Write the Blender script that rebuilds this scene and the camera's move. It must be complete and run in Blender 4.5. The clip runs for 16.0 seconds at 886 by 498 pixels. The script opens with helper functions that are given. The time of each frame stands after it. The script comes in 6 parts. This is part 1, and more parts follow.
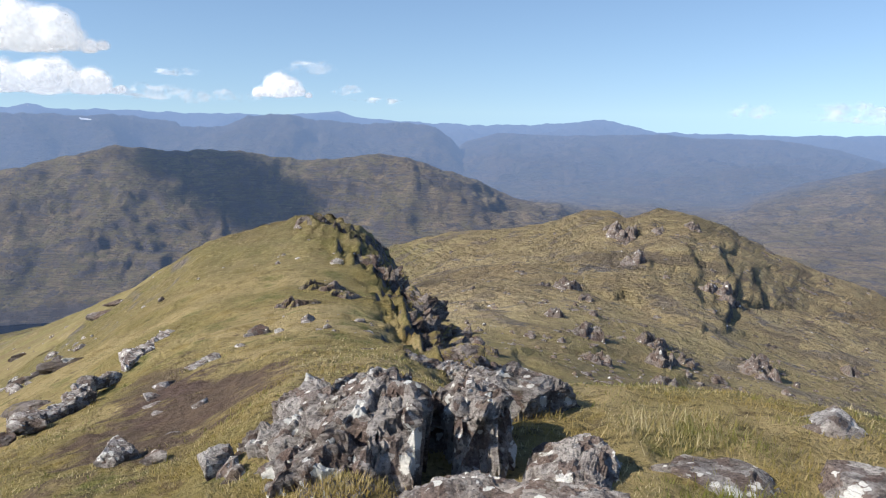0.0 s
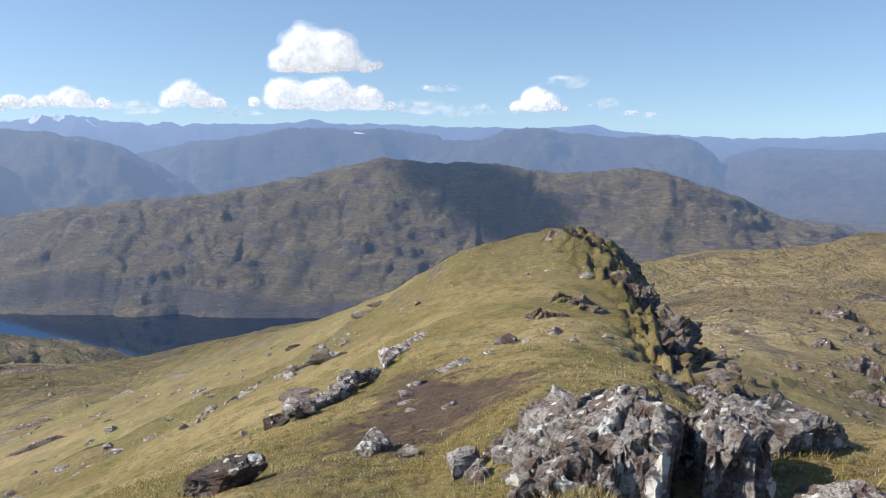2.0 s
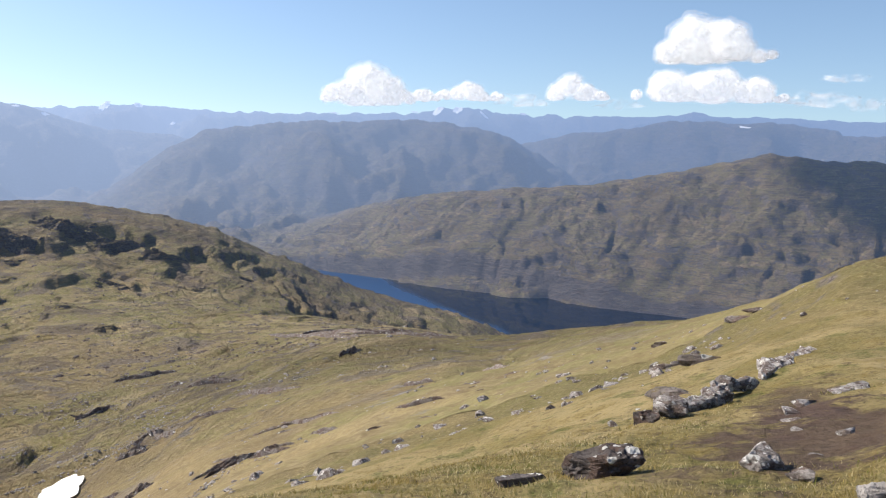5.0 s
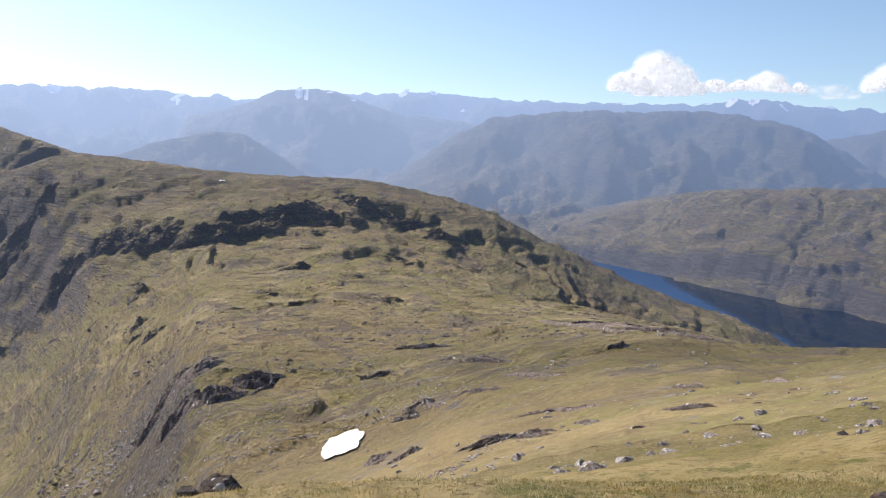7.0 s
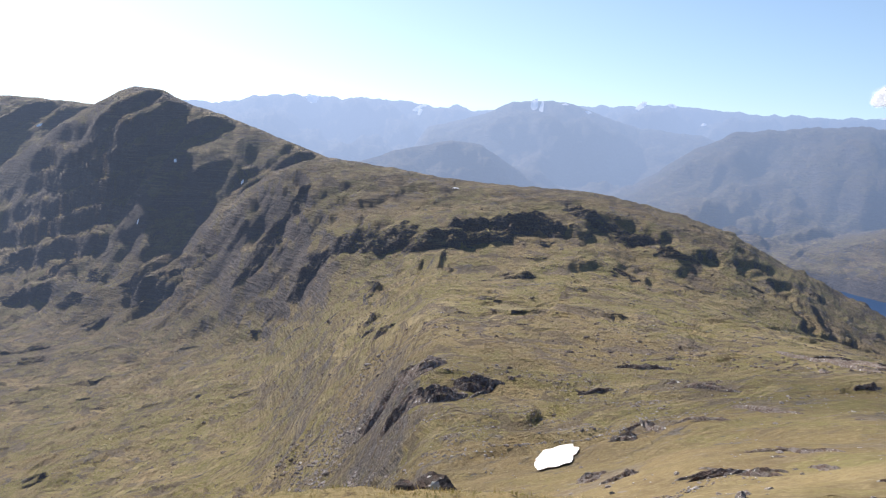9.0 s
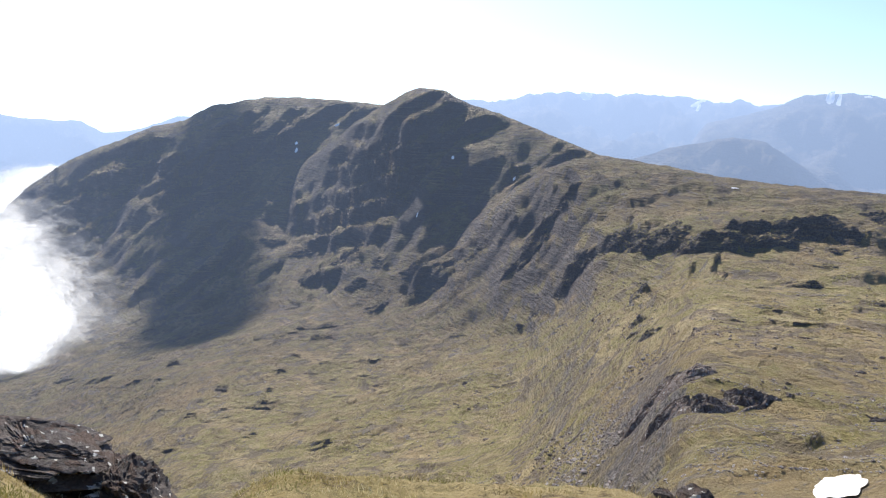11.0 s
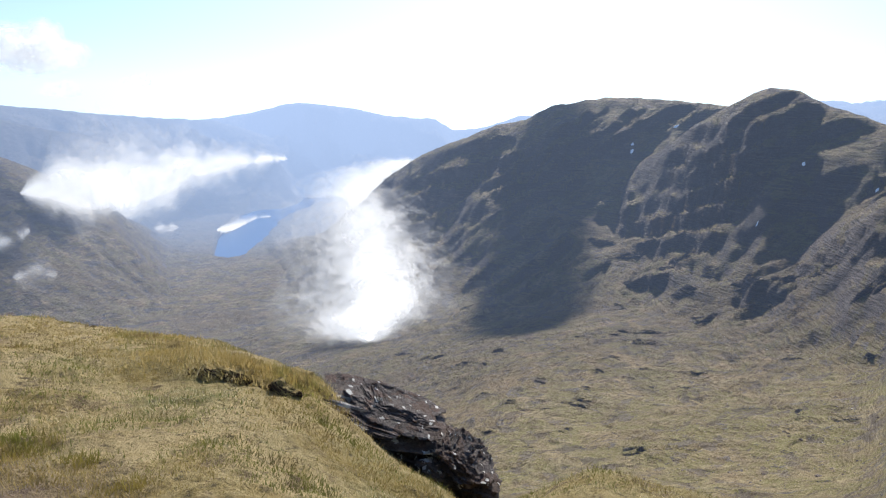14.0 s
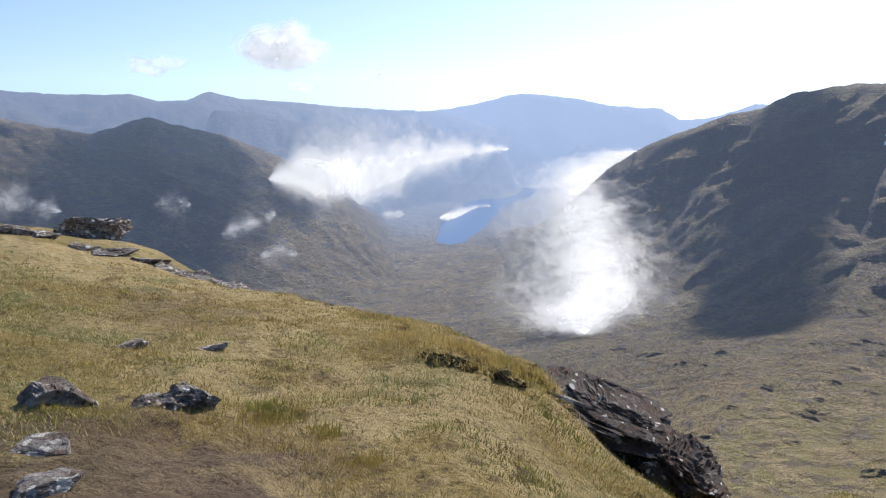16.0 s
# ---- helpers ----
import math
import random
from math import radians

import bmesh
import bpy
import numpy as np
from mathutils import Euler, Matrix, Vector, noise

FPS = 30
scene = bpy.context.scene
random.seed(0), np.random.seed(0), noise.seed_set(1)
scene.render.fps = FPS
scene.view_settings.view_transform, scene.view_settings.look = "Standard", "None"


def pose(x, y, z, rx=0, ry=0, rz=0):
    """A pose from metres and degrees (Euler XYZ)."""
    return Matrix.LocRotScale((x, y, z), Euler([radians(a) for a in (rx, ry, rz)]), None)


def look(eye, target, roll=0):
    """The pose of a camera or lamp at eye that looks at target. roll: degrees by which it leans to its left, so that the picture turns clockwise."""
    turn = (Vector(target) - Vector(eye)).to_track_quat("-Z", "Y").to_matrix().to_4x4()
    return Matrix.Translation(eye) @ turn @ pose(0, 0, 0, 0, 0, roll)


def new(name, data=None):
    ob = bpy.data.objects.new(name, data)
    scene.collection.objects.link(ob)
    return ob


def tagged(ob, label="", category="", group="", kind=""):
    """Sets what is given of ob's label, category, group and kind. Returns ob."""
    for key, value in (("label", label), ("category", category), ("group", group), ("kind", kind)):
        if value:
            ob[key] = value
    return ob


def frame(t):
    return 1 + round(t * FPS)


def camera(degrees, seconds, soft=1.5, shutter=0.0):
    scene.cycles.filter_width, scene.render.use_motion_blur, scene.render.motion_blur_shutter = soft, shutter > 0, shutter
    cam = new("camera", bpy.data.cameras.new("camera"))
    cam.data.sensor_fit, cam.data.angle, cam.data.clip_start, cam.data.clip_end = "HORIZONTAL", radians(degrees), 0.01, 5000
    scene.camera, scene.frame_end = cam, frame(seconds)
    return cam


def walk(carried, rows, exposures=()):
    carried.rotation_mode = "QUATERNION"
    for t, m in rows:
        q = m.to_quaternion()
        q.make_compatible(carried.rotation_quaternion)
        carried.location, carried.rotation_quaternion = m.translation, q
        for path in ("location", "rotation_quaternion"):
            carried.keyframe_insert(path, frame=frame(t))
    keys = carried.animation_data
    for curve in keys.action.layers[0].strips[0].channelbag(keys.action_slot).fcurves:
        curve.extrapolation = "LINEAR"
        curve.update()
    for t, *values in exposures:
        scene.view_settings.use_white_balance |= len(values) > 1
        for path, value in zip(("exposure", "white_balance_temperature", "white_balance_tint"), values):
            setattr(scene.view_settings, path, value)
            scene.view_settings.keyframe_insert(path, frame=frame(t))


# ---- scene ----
cam = camera(57.13, 16.0, soft=1.15)

# ---------------------------------------------------------------- camera
PATH = [
    (0.0, pose(0.211, 0.131, 1.6, 80.46, -0.58, -0.08)),
    (0.5, pose(0.201, 0.125, 1.6, 80.62, -0.48, 4.18)),
    (1.0, pose(0.198, 0.122, 1.6, 80.65, -0.56, 8.21)),
    (1.5, pose(0.198, 0.119, 1.6, 81.02, -0.48, 12.96)),
    (2.0, pose(0.197, 0.117, 1.6, 81.26, -0.24, 17.54)),
    (2.5, pose(0.193, 0.112, 1.6, 81.40, -0.06, 22.44)),
    (3.0, pose(0.178, 0.100, 1.6, 81.38, -0.19, 26.71)),
    (5.5, pose(-0.003, -0.006, 1.6, 80.50, -0.81, 48.51)),
    (6.0, pose(-0.040, -0.024, 1.6, 80.31, -1.27, 53.80)),
    (6.5, pose(-0.069, -0.034, 1.6, 79.49, -1.93, 58.75)),
    (7.0, pose(-0.090, -0.038, 1.6, 79.52, -1.41, 63.13)),
    (7.5, pose(-0.105, -0.038, 1.6, 79.48, -1.03, 65.92)),
    (8.0, pose(-0.116, -0.035, 1.6, 79.09, -1.06, 69.44)),
    (8.5, pose(-0.122, -0.031, 1.6, 79.54, -1.54, 74.79)),
    (9.0, pose(-0.124, -0.026, 1.6, 79.85, -2.02, 79.32)),
    (9.5, pose(-0.123, -0.021, 1.6, 79.70, -1.66, 84.23)),
    (10.0, pose(-0.119, -0.017, 1.6, 79.38, -1.43, 88.86)),
    (12.5, pose(-0.086, -0.005, 1.6, 79.35, -0.32, 110.34)),
    (13.0, pose(-0.074, -0.014, 1.6, 79.21, -0.33, 113.60)),
    (13.5, pose(-0.061, -0.029, 1.6, 79.06, -0.54, 117.36)),
    (14.0, pose(-0.053, -0.049, 1.6, 78.86, -0.87, 121.28)),
    (14.5, pose(-0.050, -0.070, 1.6, 78.64, -0.62, 125.40)),
    (15.0, pose(-0.049, -0.096, 1.6, 78.43, -0.35, 129.35)),
    (15.5, pose(-0.045, -0.130, 1.6, 78.19, -0.65, 133.37)),
    (16.0, pose(-0.045, -0.162, 1.6, 78.11, 0.16, 136.62)),
]
walk(cam, PATH, exposures=[(0.0, 0.46, 6500, 10), (3.0, 0.45, 6500, 10), (5.5, 0.48, 6750, 12), (8.5, 0.44, 6700, 13), (10.0, 0.54, 6600, 12), (12.5, 0.68, 6450, 10), (13.5, 0.58, 6450, 10), (14.5, 0.42, 6500, 11), (16.0, 0.33, 6550, 12)])

# ---------------------------------------------------------------- light
SUN_AZ, SUN_EL = 112.0, 35.0     # degrees to the left of the first view, degrees up


def at(az, r, z=0.0):
    """A place by its bearing (degrees to the left of +y), its distance and its height."""
    a = radians(az)
    return Vector((-math.sin(a) * r, math.cos(a) * r, z))


SUN_DIR = at(SUN_AZ, math.cos(radians(SUN_EL)), math.sin(radians(SUN_EL)))
world = bpy.data.worlds.new("sky")
scene.world = world
world.use_nodes = True
wn = world.node_tree.nodes
sky = wn.new("ShaderNodeTexSky")
sky.sky_type = "NISHITA"
sky.sun_disc = False
sky.sun_elevation = radians(SUN_EL)
sky.sun_rotation = radians(-SUN_AZ)
sky.altitude, sky.air_density, sky.dust_density, sky.ozone_density = 300, 1.0, 0.6, 3.2
sky_way = wn.new("ShaderNodeTexCoord")
lift = wn.new("ShaderNodeVectorMath")
lift.operation = "MAXIMUM"
lift.inputs[1].default_value = (-1, -1, 0.0)
raise_up = wn.new("ShaderNodeVectorMath")
raise_up.inputs[1].default_value = (0, 0, 0.10)
world.node_tree.links.new(sky_way.outputs["Generated"], lift.inputs[0])
world.node_tree.links.new(lift.outputs[0], raise_up.inputs[0])
world.node_tree.links.new(raise_up.outputs[0], sky.inputs[0])
world.node_tree.links.new(sky.outputs[0], wn["Background"].inputs[0])
wn["Background"].inputs[1].default_value = 0.118
sun = new("sun", bpy.data.lights.new("sun", "SUN"))
sun.data.energy, sun.data.angle, sun.data.color = 5.0, radians(0.5), (1.0, 0.915, 0.79)
sun.matrix_world = look(SUN_DIR * 100, (0, 0, 0))

# ---------------------------------------------------------------- materials


class Nodes:
    """A small helper to chain shader nodes."""

    def __init__(self, name):
        self.mat = bpy.data.materials.new(name)
        self.mat.use_nodes = True
        self.tree = self.mat.node_tree
        self.bsdf = self.tree.nodes["Principled BSDF"]
        self.bsdf.inputs["Roughness"].default_value = 0.9
        self.bsdf.inputs["Specular IOR Level"].default_value = 0.2

    def add(self, kind, **values):
        node = self.tree.nodes.new(kind)
        for key, value in values.items():
            setattr(node, key, value)
        return node

    def put(self, socket, value):
        if isinstance(value, bpy.types.NodeSocket):
            self.tree.links.new(value, socket)
        elif isinstance(value, (int, float)) and socket.type in ("RGBA",):
            socket.default_value = (value, value, value, 1)
        elif isinstance(value, tuple) and len(value) == 3 and socket.type == "RGBA":
            socket.default_value = (*value, 1)
        else:
            socket.default_value = value

    def math(self, op, a, b=0.0, clamp=False):
        node = self.add("ShaderNodeMath", operation=op, use_clamp=clamp)
        self.put(node.inputs[0], a)
        self.put(node.inputs[1], b)
        return node.outputs[0]

    def coords(self, scale=(1, 1, 1)):
        geo = self.add("ShaderNodeNewGeometry")
        m = self.add("ShaderNodeMapping")
        self.put(m.inputs[0], geo.outputs["Position"])
        m.inputs["Scale"].default_value = scale
        return m.outputs[0]

    def local(self, scale=(1, 1, 1)):
        tex = self.add("ShaderNodeTexCoord")
        m = self.add("ShaderNodeMapping")
        self.put(m.inputs[0], tex.outputs["Object"])
        m.inputs["Scale"].default_value = scale
        return m.outputs[0]

    def noise(self, vector, scale, detail=5.0, rough=0.6, lump=0.0):
        node = self.add("ShaderNodeTexNoise")
        self.put(node.inputs["Vector"], vector)
        node.inputs["Scale"].default_value, node.inputs["Detail"].default_value = scale, detail
        node.inputs["Roughness"].default_value, node.inputs["Distortion"].default_value = rough, lump
        return node.outputs["Fac"]

    def voronoi(self, vector, scale, feature="F1"):
        node = self.add("ShaderNodeTexVoronoi", feature=feature)
        self.put(node.inputs["Vector"], vector)
        node.inputs["Scale"].default_value = scale
        return node.outputs["Distance"]

    def step(self, value, low, high):
        node = self.add("ShaderNodeMapRange", interpolation_type="SMOOTHSTEP")
        self.put(node.inputs[0], value)
        node.inputs[1].default_value, node.inputs[2].default_value = low, high
        return node.outputs[0]

    def mix(self, fac, a, b):
        node = self.add("ShaderNodeMix", data_type="RGBA")
        self.put(node.inputs["Factor"], fac)
        self.put(node.inputs[6], a)
        self.put(node.inputs[7], b)
        return node.outputs[2]

    def bump(self, height, strength, distance):
        node = self.add("ShaderNodeBump")
        self.put(node.inputs["Height"], height)
        node.inputs["Strength"].default_value, node.inputs["Distance"].default_value = strength, distance
        return node.outputs[0]

    def upness(self):
        geo = self.add("ShaderNodeNewGeometry")
        sep = self.add("ShaderNodeSeparateXYZ")
        self.put(sep.inputs[0], geo.outputs["Normal"])
        return sep.outputs[2]

    def range_from_summit(self):
        geo = self.add("ShaderNodeNewGeometry")
        node = self.add("ShaderNodeVectorMath", operation="LENGTH")
        self.put(node.inputs[0], geo.outputs["Position"])
        return node.outputs["Value"]

    def done(self, colour, normal=None, rough=None):
        self.put(self.bsdf.inputs["Base Color"], colour)
        if normal is not None:
            self.put(self.bsdf.inputs["Normal"], normal)
        if rough is not None:
            self.put(self.bsdf.inputs["Roughness"], rough)
        return self.mat


def paint_haze(n, colour, table):
    """Paints the haze between the summit and a far range into its material, as emission that grows with the range's
    distance, whiter towards the sun.
    """
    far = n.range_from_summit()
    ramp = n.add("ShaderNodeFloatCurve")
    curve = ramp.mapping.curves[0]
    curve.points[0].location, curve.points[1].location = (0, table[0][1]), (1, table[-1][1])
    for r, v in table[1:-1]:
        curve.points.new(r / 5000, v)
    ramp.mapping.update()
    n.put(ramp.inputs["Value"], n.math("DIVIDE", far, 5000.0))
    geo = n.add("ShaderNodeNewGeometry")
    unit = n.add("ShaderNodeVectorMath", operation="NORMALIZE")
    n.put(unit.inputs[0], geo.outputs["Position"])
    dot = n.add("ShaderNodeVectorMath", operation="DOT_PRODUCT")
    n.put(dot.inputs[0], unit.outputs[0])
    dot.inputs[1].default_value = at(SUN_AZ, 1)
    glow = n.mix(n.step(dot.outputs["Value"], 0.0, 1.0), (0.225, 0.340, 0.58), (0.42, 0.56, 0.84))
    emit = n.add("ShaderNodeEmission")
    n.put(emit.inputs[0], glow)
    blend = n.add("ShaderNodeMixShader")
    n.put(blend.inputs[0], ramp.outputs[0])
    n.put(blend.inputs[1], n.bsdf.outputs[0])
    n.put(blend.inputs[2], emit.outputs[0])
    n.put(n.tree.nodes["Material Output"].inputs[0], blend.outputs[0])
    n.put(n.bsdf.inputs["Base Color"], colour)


# share of painted haze emission at each distance in metres
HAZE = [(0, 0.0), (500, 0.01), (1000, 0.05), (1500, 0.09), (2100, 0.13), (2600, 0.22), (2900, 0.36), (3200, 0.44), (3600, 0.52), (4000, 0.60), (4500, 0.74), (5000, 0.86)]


def land_material():
    """Upland turf in greens and straw, browner heath on the hills, darker still far off; grey rock where the ground is steep or breaks through."""
    n = Nodes("mountain land")
    p = n.coords()
    far = n.range_from_summit()
    broad = n.noise(p, 0.011, 4, 0.55)
    middle = n.noise(p, 0.085, 6, 0.65)
    fine = n.noise(p, 0.7, 6, 0.7)
    far = n.math("ADD", far, n.math("MULTIPLY", n.math("SUBTRACT", n.noise(p, 0.006, 4, 0.6), 0.5), 500.0))
    geo = n.add("ShaderNodeNewGeometry")
    sep = n.add("ShaderNodeSeparateXYZ")
    n.put(sep.inputs[0], geo.outputs["Position"])
    lush = n.step(n.math("ADD", n.math("DIVIDE", sep.outputs[0], n.range_from_summit()), n.math("MULTIPLY", n.math("SUBTRACT", broad, 0.5), 0.5)), 0.06, -0.12)
    to_corrie = n.math("MAXIMUM", n.step(far, 130, 360), n.math("MULTIPLY", n.step(far, 40, 220), n.math("SUBTRACT", 1.0, lush)))
    to_heath, to_far = n.step(far, 480, 1000), n.step(far, 2300, 3300)

    def shades(near, corrie, heath, distant):
        return n.mix(to_far, n.mix(to_heath, n.mix(to_corrie, near, corrie), heath), distant)

    grass = shades((0.190, 0.162, 0.066), (0.315, 0.255, 0.125), (0.185, 0.152, 0.078), (0.082, 0.074, 0.040))
    straw = shades((0.270, 0.218, 0.108), (0.490, 0.390, 0.215), (0.300, 0.228, 0.132), (0.118, 0.088, 0.060))
    dark = shades((0.150, 0.110, 0.060), (0.245, 0.187, 0.112), (0.110, 0.083, 0.058), (0.062, 0.050, 0.042))
    light = shades((0.280, 0.232, 0.125), (0.490, 0.410, 0.245), (0.270, 0.220, 0.138), (0.145, 0.117, 0.082))
    rock_a = shades((0.085, 0.078, 0.078), (0.115, 0.106, 0.112), (0.092, 0.084, 0.092), (0.066, 0.060, 0.066))
    rock_b = shades((0.230, 0.215, 0.208), (0.255, 0.235, 0.228), (0.175, 0.152, 0.145), (0.130, 0.122, 0.126))
    green = shades((0.170, 0.158, 0.060), (0.280, 0.252, 0.095), (0.160, 0.144, 0.066), (0.072, 0.070, 0.036))
    turf = n.mix(n.step(broad, 0.38, 0.62), grass, straw)
    turf = n.mix(n.math("MULTIPLY", lush, n.step(n.noise(p, 0.035, 5, 0.6), 0.36, 0.56)), turf, green)
    brown = shades((0.190, 0.135, 0.068), (0.335, 0.240, 0.132), (0.125, 0.088, 0.056), (0.090, 0.066, 0.048))
    turf = n.mix(n.math("MULTIPLY", n.step(n.noise(p, 0.0075, 7, 0.66), 0.50, 0.58), 0.55), turf, brown)
    turf = n.mix(n.math("MULTIPLY", n.step(middle, 0.48, 0.60), 0.6), turf, dark)
    mottle = n.noise(p, 0.22, 6, 0.7)
    turf = n.mix(n.math("MULTIPLY", n.step(mottle, 0.53, 0.60), 0.65), turf, dark)
    turf = n.mix(n.math("MULTIPLY", n.step(fine, 0.48, 0.64), 0.65), turf, light)
    tussock = n.noise(p, 2.4, 6, 0.72)
    turf = n.mix(n.math("MULTIPLY", n.step(tussock, 0.50, 0.58), n.math("MULTIPLY", n.step(n.range_from_summit(), 500, 200), 0.55)), turf, dark)
    turf = n.mix(n.math("MULTIPLY", n.step(tussock, 0.46, 0.38), 0.45), turf, light)
    stone = n.mix(n.step(fine, 0.38, 0.62), rock_a, rock_b)
    edge = n.math("ADD", n.upness(), n.math("MULTIPLY", n.math("SUBTRACT", middle, 0.5), 0.36))
    edge = n.math("ADD", edge, n.math("MULTIPLY", n.math("SUBTRACT", fine, 0.5), 0.20))
    edge = n.math("ADD", edge, n.math("MULTIPLY", n.math("SUBTRACT", 1.0, to_heath), 0.03))
    colour = n.mix(n.step(edge, 0.60, 0.76), stone, turf)
    beds = n.noise(n.coords((0.040, 0.040, 0.20)), 1.0, 7, 0.70, 0.4)
    bare = n.math("ADD", beds, n.math("MULTIPLY", to_heath, 0.035))
    colour = n.mix(n.math("MULTIPLY", n.step(bare, 0.60, 0.66), 0.85), colour, stone)
    pale = n.noise(p, 0.30, 6, 0.7)
    colour = n.mix(n.math("MULTIPLY", n.step(pale, 0.64, 0.70), n.math("MULTIPLY", n.step(broad, 0.45, 0.6), 0.7)), colour, rock_b)
    ledges = n.noise(p, 0.042, 9, 0.68, 0.3)
    spots = n.noise(n.coords((1, 1, 1.6)), 0.15, 8, 0.72)
    open_ground = n.step(n.range_from_summit(), 70, 160)
    colour = n.mix(n.math("MULTIPLY", n.math("MULTIPLY", n.step(ledges, 0.555, 0.585), n.step(fine, 0.30, 0.46)), n.math("MULTIPLY", open_ground, 0.8)), colour, n.mix(0.45, stone, dark))
    colour = n.mix(n.math("MULTIPLY", n.step(spots, 0.60, 0.63), n.math("MULTIPLY", open_ground, 0.75)), colour, rock_a)
    strata = n.noise(n.coords((0.022, 0.022, 0.50)), 1.0, 8, 0.66, 0.3)
    patches = n.step(n.noise(p, 0.012, 5, 0.6), 0.40, 0.56)
    colour = n.mix(n.math("MULTIPLY", n.math("MULTIPLY", n.step(strata, 0.545, 0.585), patches), n.math("MULTIPLY", n.step(n.range_from_summit(), 60, 200), 0.75)), colour, n.mix(0.55, rock_a, dark))
    colour = n.mix(n.math("MULTIPLY", n.math("MULTIPLY", n.step(strata, 0.44, 0.40), patches), n.math("MULTIPLY", n.step(n.range_from_summit(), 60, 200), 0.45)), colour, light)
    scars = n.noise(n.coords((0.013, 0.013, 0.05)), 1.0, 9, 0.70, 0.5)
    colour = n.mix(n.math("MULTIPLY", n.step(scars, 0.55, 0.585), n.math("MULTIPLY", n.step(n.range_from_summit(), 700, 1500), 0.85)), colour, n.mix(0.65, stone, rock_a))
    height = n.math("ADD", n.math("MULTIPLY", n.math("ADD", ledges, strata), -3.0), n.math("MULTIPLY", middle, 3.0))
    height = n.math("ADD", height, n.math("ADD", fine, n.math("ADD", n.math("MULTIPLY", broad, 9.0), n.math("MULTIPLY", beds, 3.0))))
    bump = n.add("ShaderNodeBump")
    n.put(bump.inputs["Height"], height)
    n.put(bump.inputs["Strength"], n.math("ADD", 0.12, n.math("MULTIPLY", n.step(n.range_from_summit(), 30, 260), 0.85)))
    bump.inputs["Distance"].default_value = 4.0
    n.put(n.bsdf.inputs["Normal"], bump.outputs[0])
    # distance haze is painted over the land colour as emission
    paint_haze(n, colour, HAZE)
    return n.mat


def summit_material():
    """Short upland turf: straw, olive and ochre patches, worn to bare peat along the path."""
    n = Nodes("summit turf")
    p = n.coords()
    broad, patch, fine = n.noise(p, 0.22, 4, 0.55), n.noise(p, 1.1, 6, 0.65), n.noise(p, 11, 6, 0.75)
    c = n.mix(n.step(broad, 0.40, 0.58), (0.230, 0.190, 0.066), (0.400, 0.315, 0.155))
    c = n.mix(n.math("MULTIPLY", n.step(patch, 0.50, 0.62), 0.7), c, (0.230, 0.170, 0.048))
    c = n.mix(n.math("MULTIPLY", n.step(patch, 0.46, 0.34), 0.8), c, (0.115, 0.130, 0.030))
    c = n.mix(n.math("MULTIPLY", n.step(n.noise(p, 2.3, 6, 0.7), 0.56, 0.66), 0.75), c, (0.105, 0.070, 0.040))
    c = n.mix(n.math("MULTIPLY", n.step(fine, 0.46, 0.70), 0.65), c, (0.40, 0.32, 0.165))
    c = n.mix(n.math("MULTIPLY", n.step(fine, 0.48, 0.32), 0.8), c, (0.060, 0.046, 0.022))
    ragged = n.math("MULTIPLY", n.math("SUBTRACT", n.noise(p, 1.3, 7, 0.72), 0.5), 9.0)
    for az, r, long, wide, strength in ((17.0, 9.0, 3.4, 1.35, 0.85), (18.6, 12.5, 3.2, 0.6, 0.7), (160, 3.6, 1.5, 0.9, 0.7), (150, 4.0, 1.1, 0.6, 0.4), (156, 9.5, 1.6, 1.0, 0.35)):
        m = n.add("ShaderNodeMapping", vector_type="TEXTURE")
        n.put(m.inputs[0], p)
        spot = at(az, r)
        m.inputs["Location"].default_value = (spot.x, spot.y, 0)
        m.inputs["Rotation"].default_value = (0, 0, radians(az))
        m.inputs["Scale"].default_value = (wide, long, 1000)
        length = n.add("ShaderNodeVectorMath", operation="LENGTH")
        n.put(length.inputs[0], m.outputs[0])
        inside = n.step(n.math("ADD", length.outputs["Value"], n.math("MULTIPLY", ragged, 0.42)), 1.15, 0.55)
        c = n.mix(n.math("MULTIPLY", inside, strength), c, n.mix(fine, (0.030, 0.017, 0.015), (0.175, 0.118, 0.100)))
    wide, middle, grain = n.noise(p, 0.011, 4, 0.55), n.noise(p, 0.085, 6, 0.65), n.noise(p, 0.7, 6, 0.7)
    geo = n.add("ShaderNodeNewGeometry")
    sep = n.add("ShaderNodeSeparateXYZ")
    n.put(sep.inputs[0], geo.outputs["Position"])
    lush = n.step(n.math("ADD", n.math("DIVIDE", sep.outputs[0], n.range_from_summit()), n.math("MULTIPLY", n.math("SUBTRACT", wide, 0.5), 0.5)), 0.06, -0.12)
    open_turf = n.mix(n.step(wide, 0.38, 0.62), (0.180, 0.150, 0.061), (0.255, 0.203, 0.100))
    open_turf = n.mix(n.math("MULTIPLY", lush, n.step(n.noise(p, 0.12, 5, 0.6), 0.40, 0.58)), open_turf, (0.160, 0.145, 0.054))
    open_turf = n.mix(n.math("MULTIPLY", n.step(middle, 0.44, 0.68), 0.7), open_turf, (0.150, 0.112, 0.056))
    open_turf = n.mix(n.math("MULTIPLY", n.step(n.noise(p, 0.35, 6, 0.7), 0.52, 0.66), 0.6), open_turf, (0.110, 0.085, 0.040))
    open_turf = n.mix(n.math("MULTIPLY", n.step(grain, 0.46, 0.72), 0.5), open_turf, (0.265, 0.215, 0.115))
    tussock = n.noise(p, 5.0, 7, 0.75)
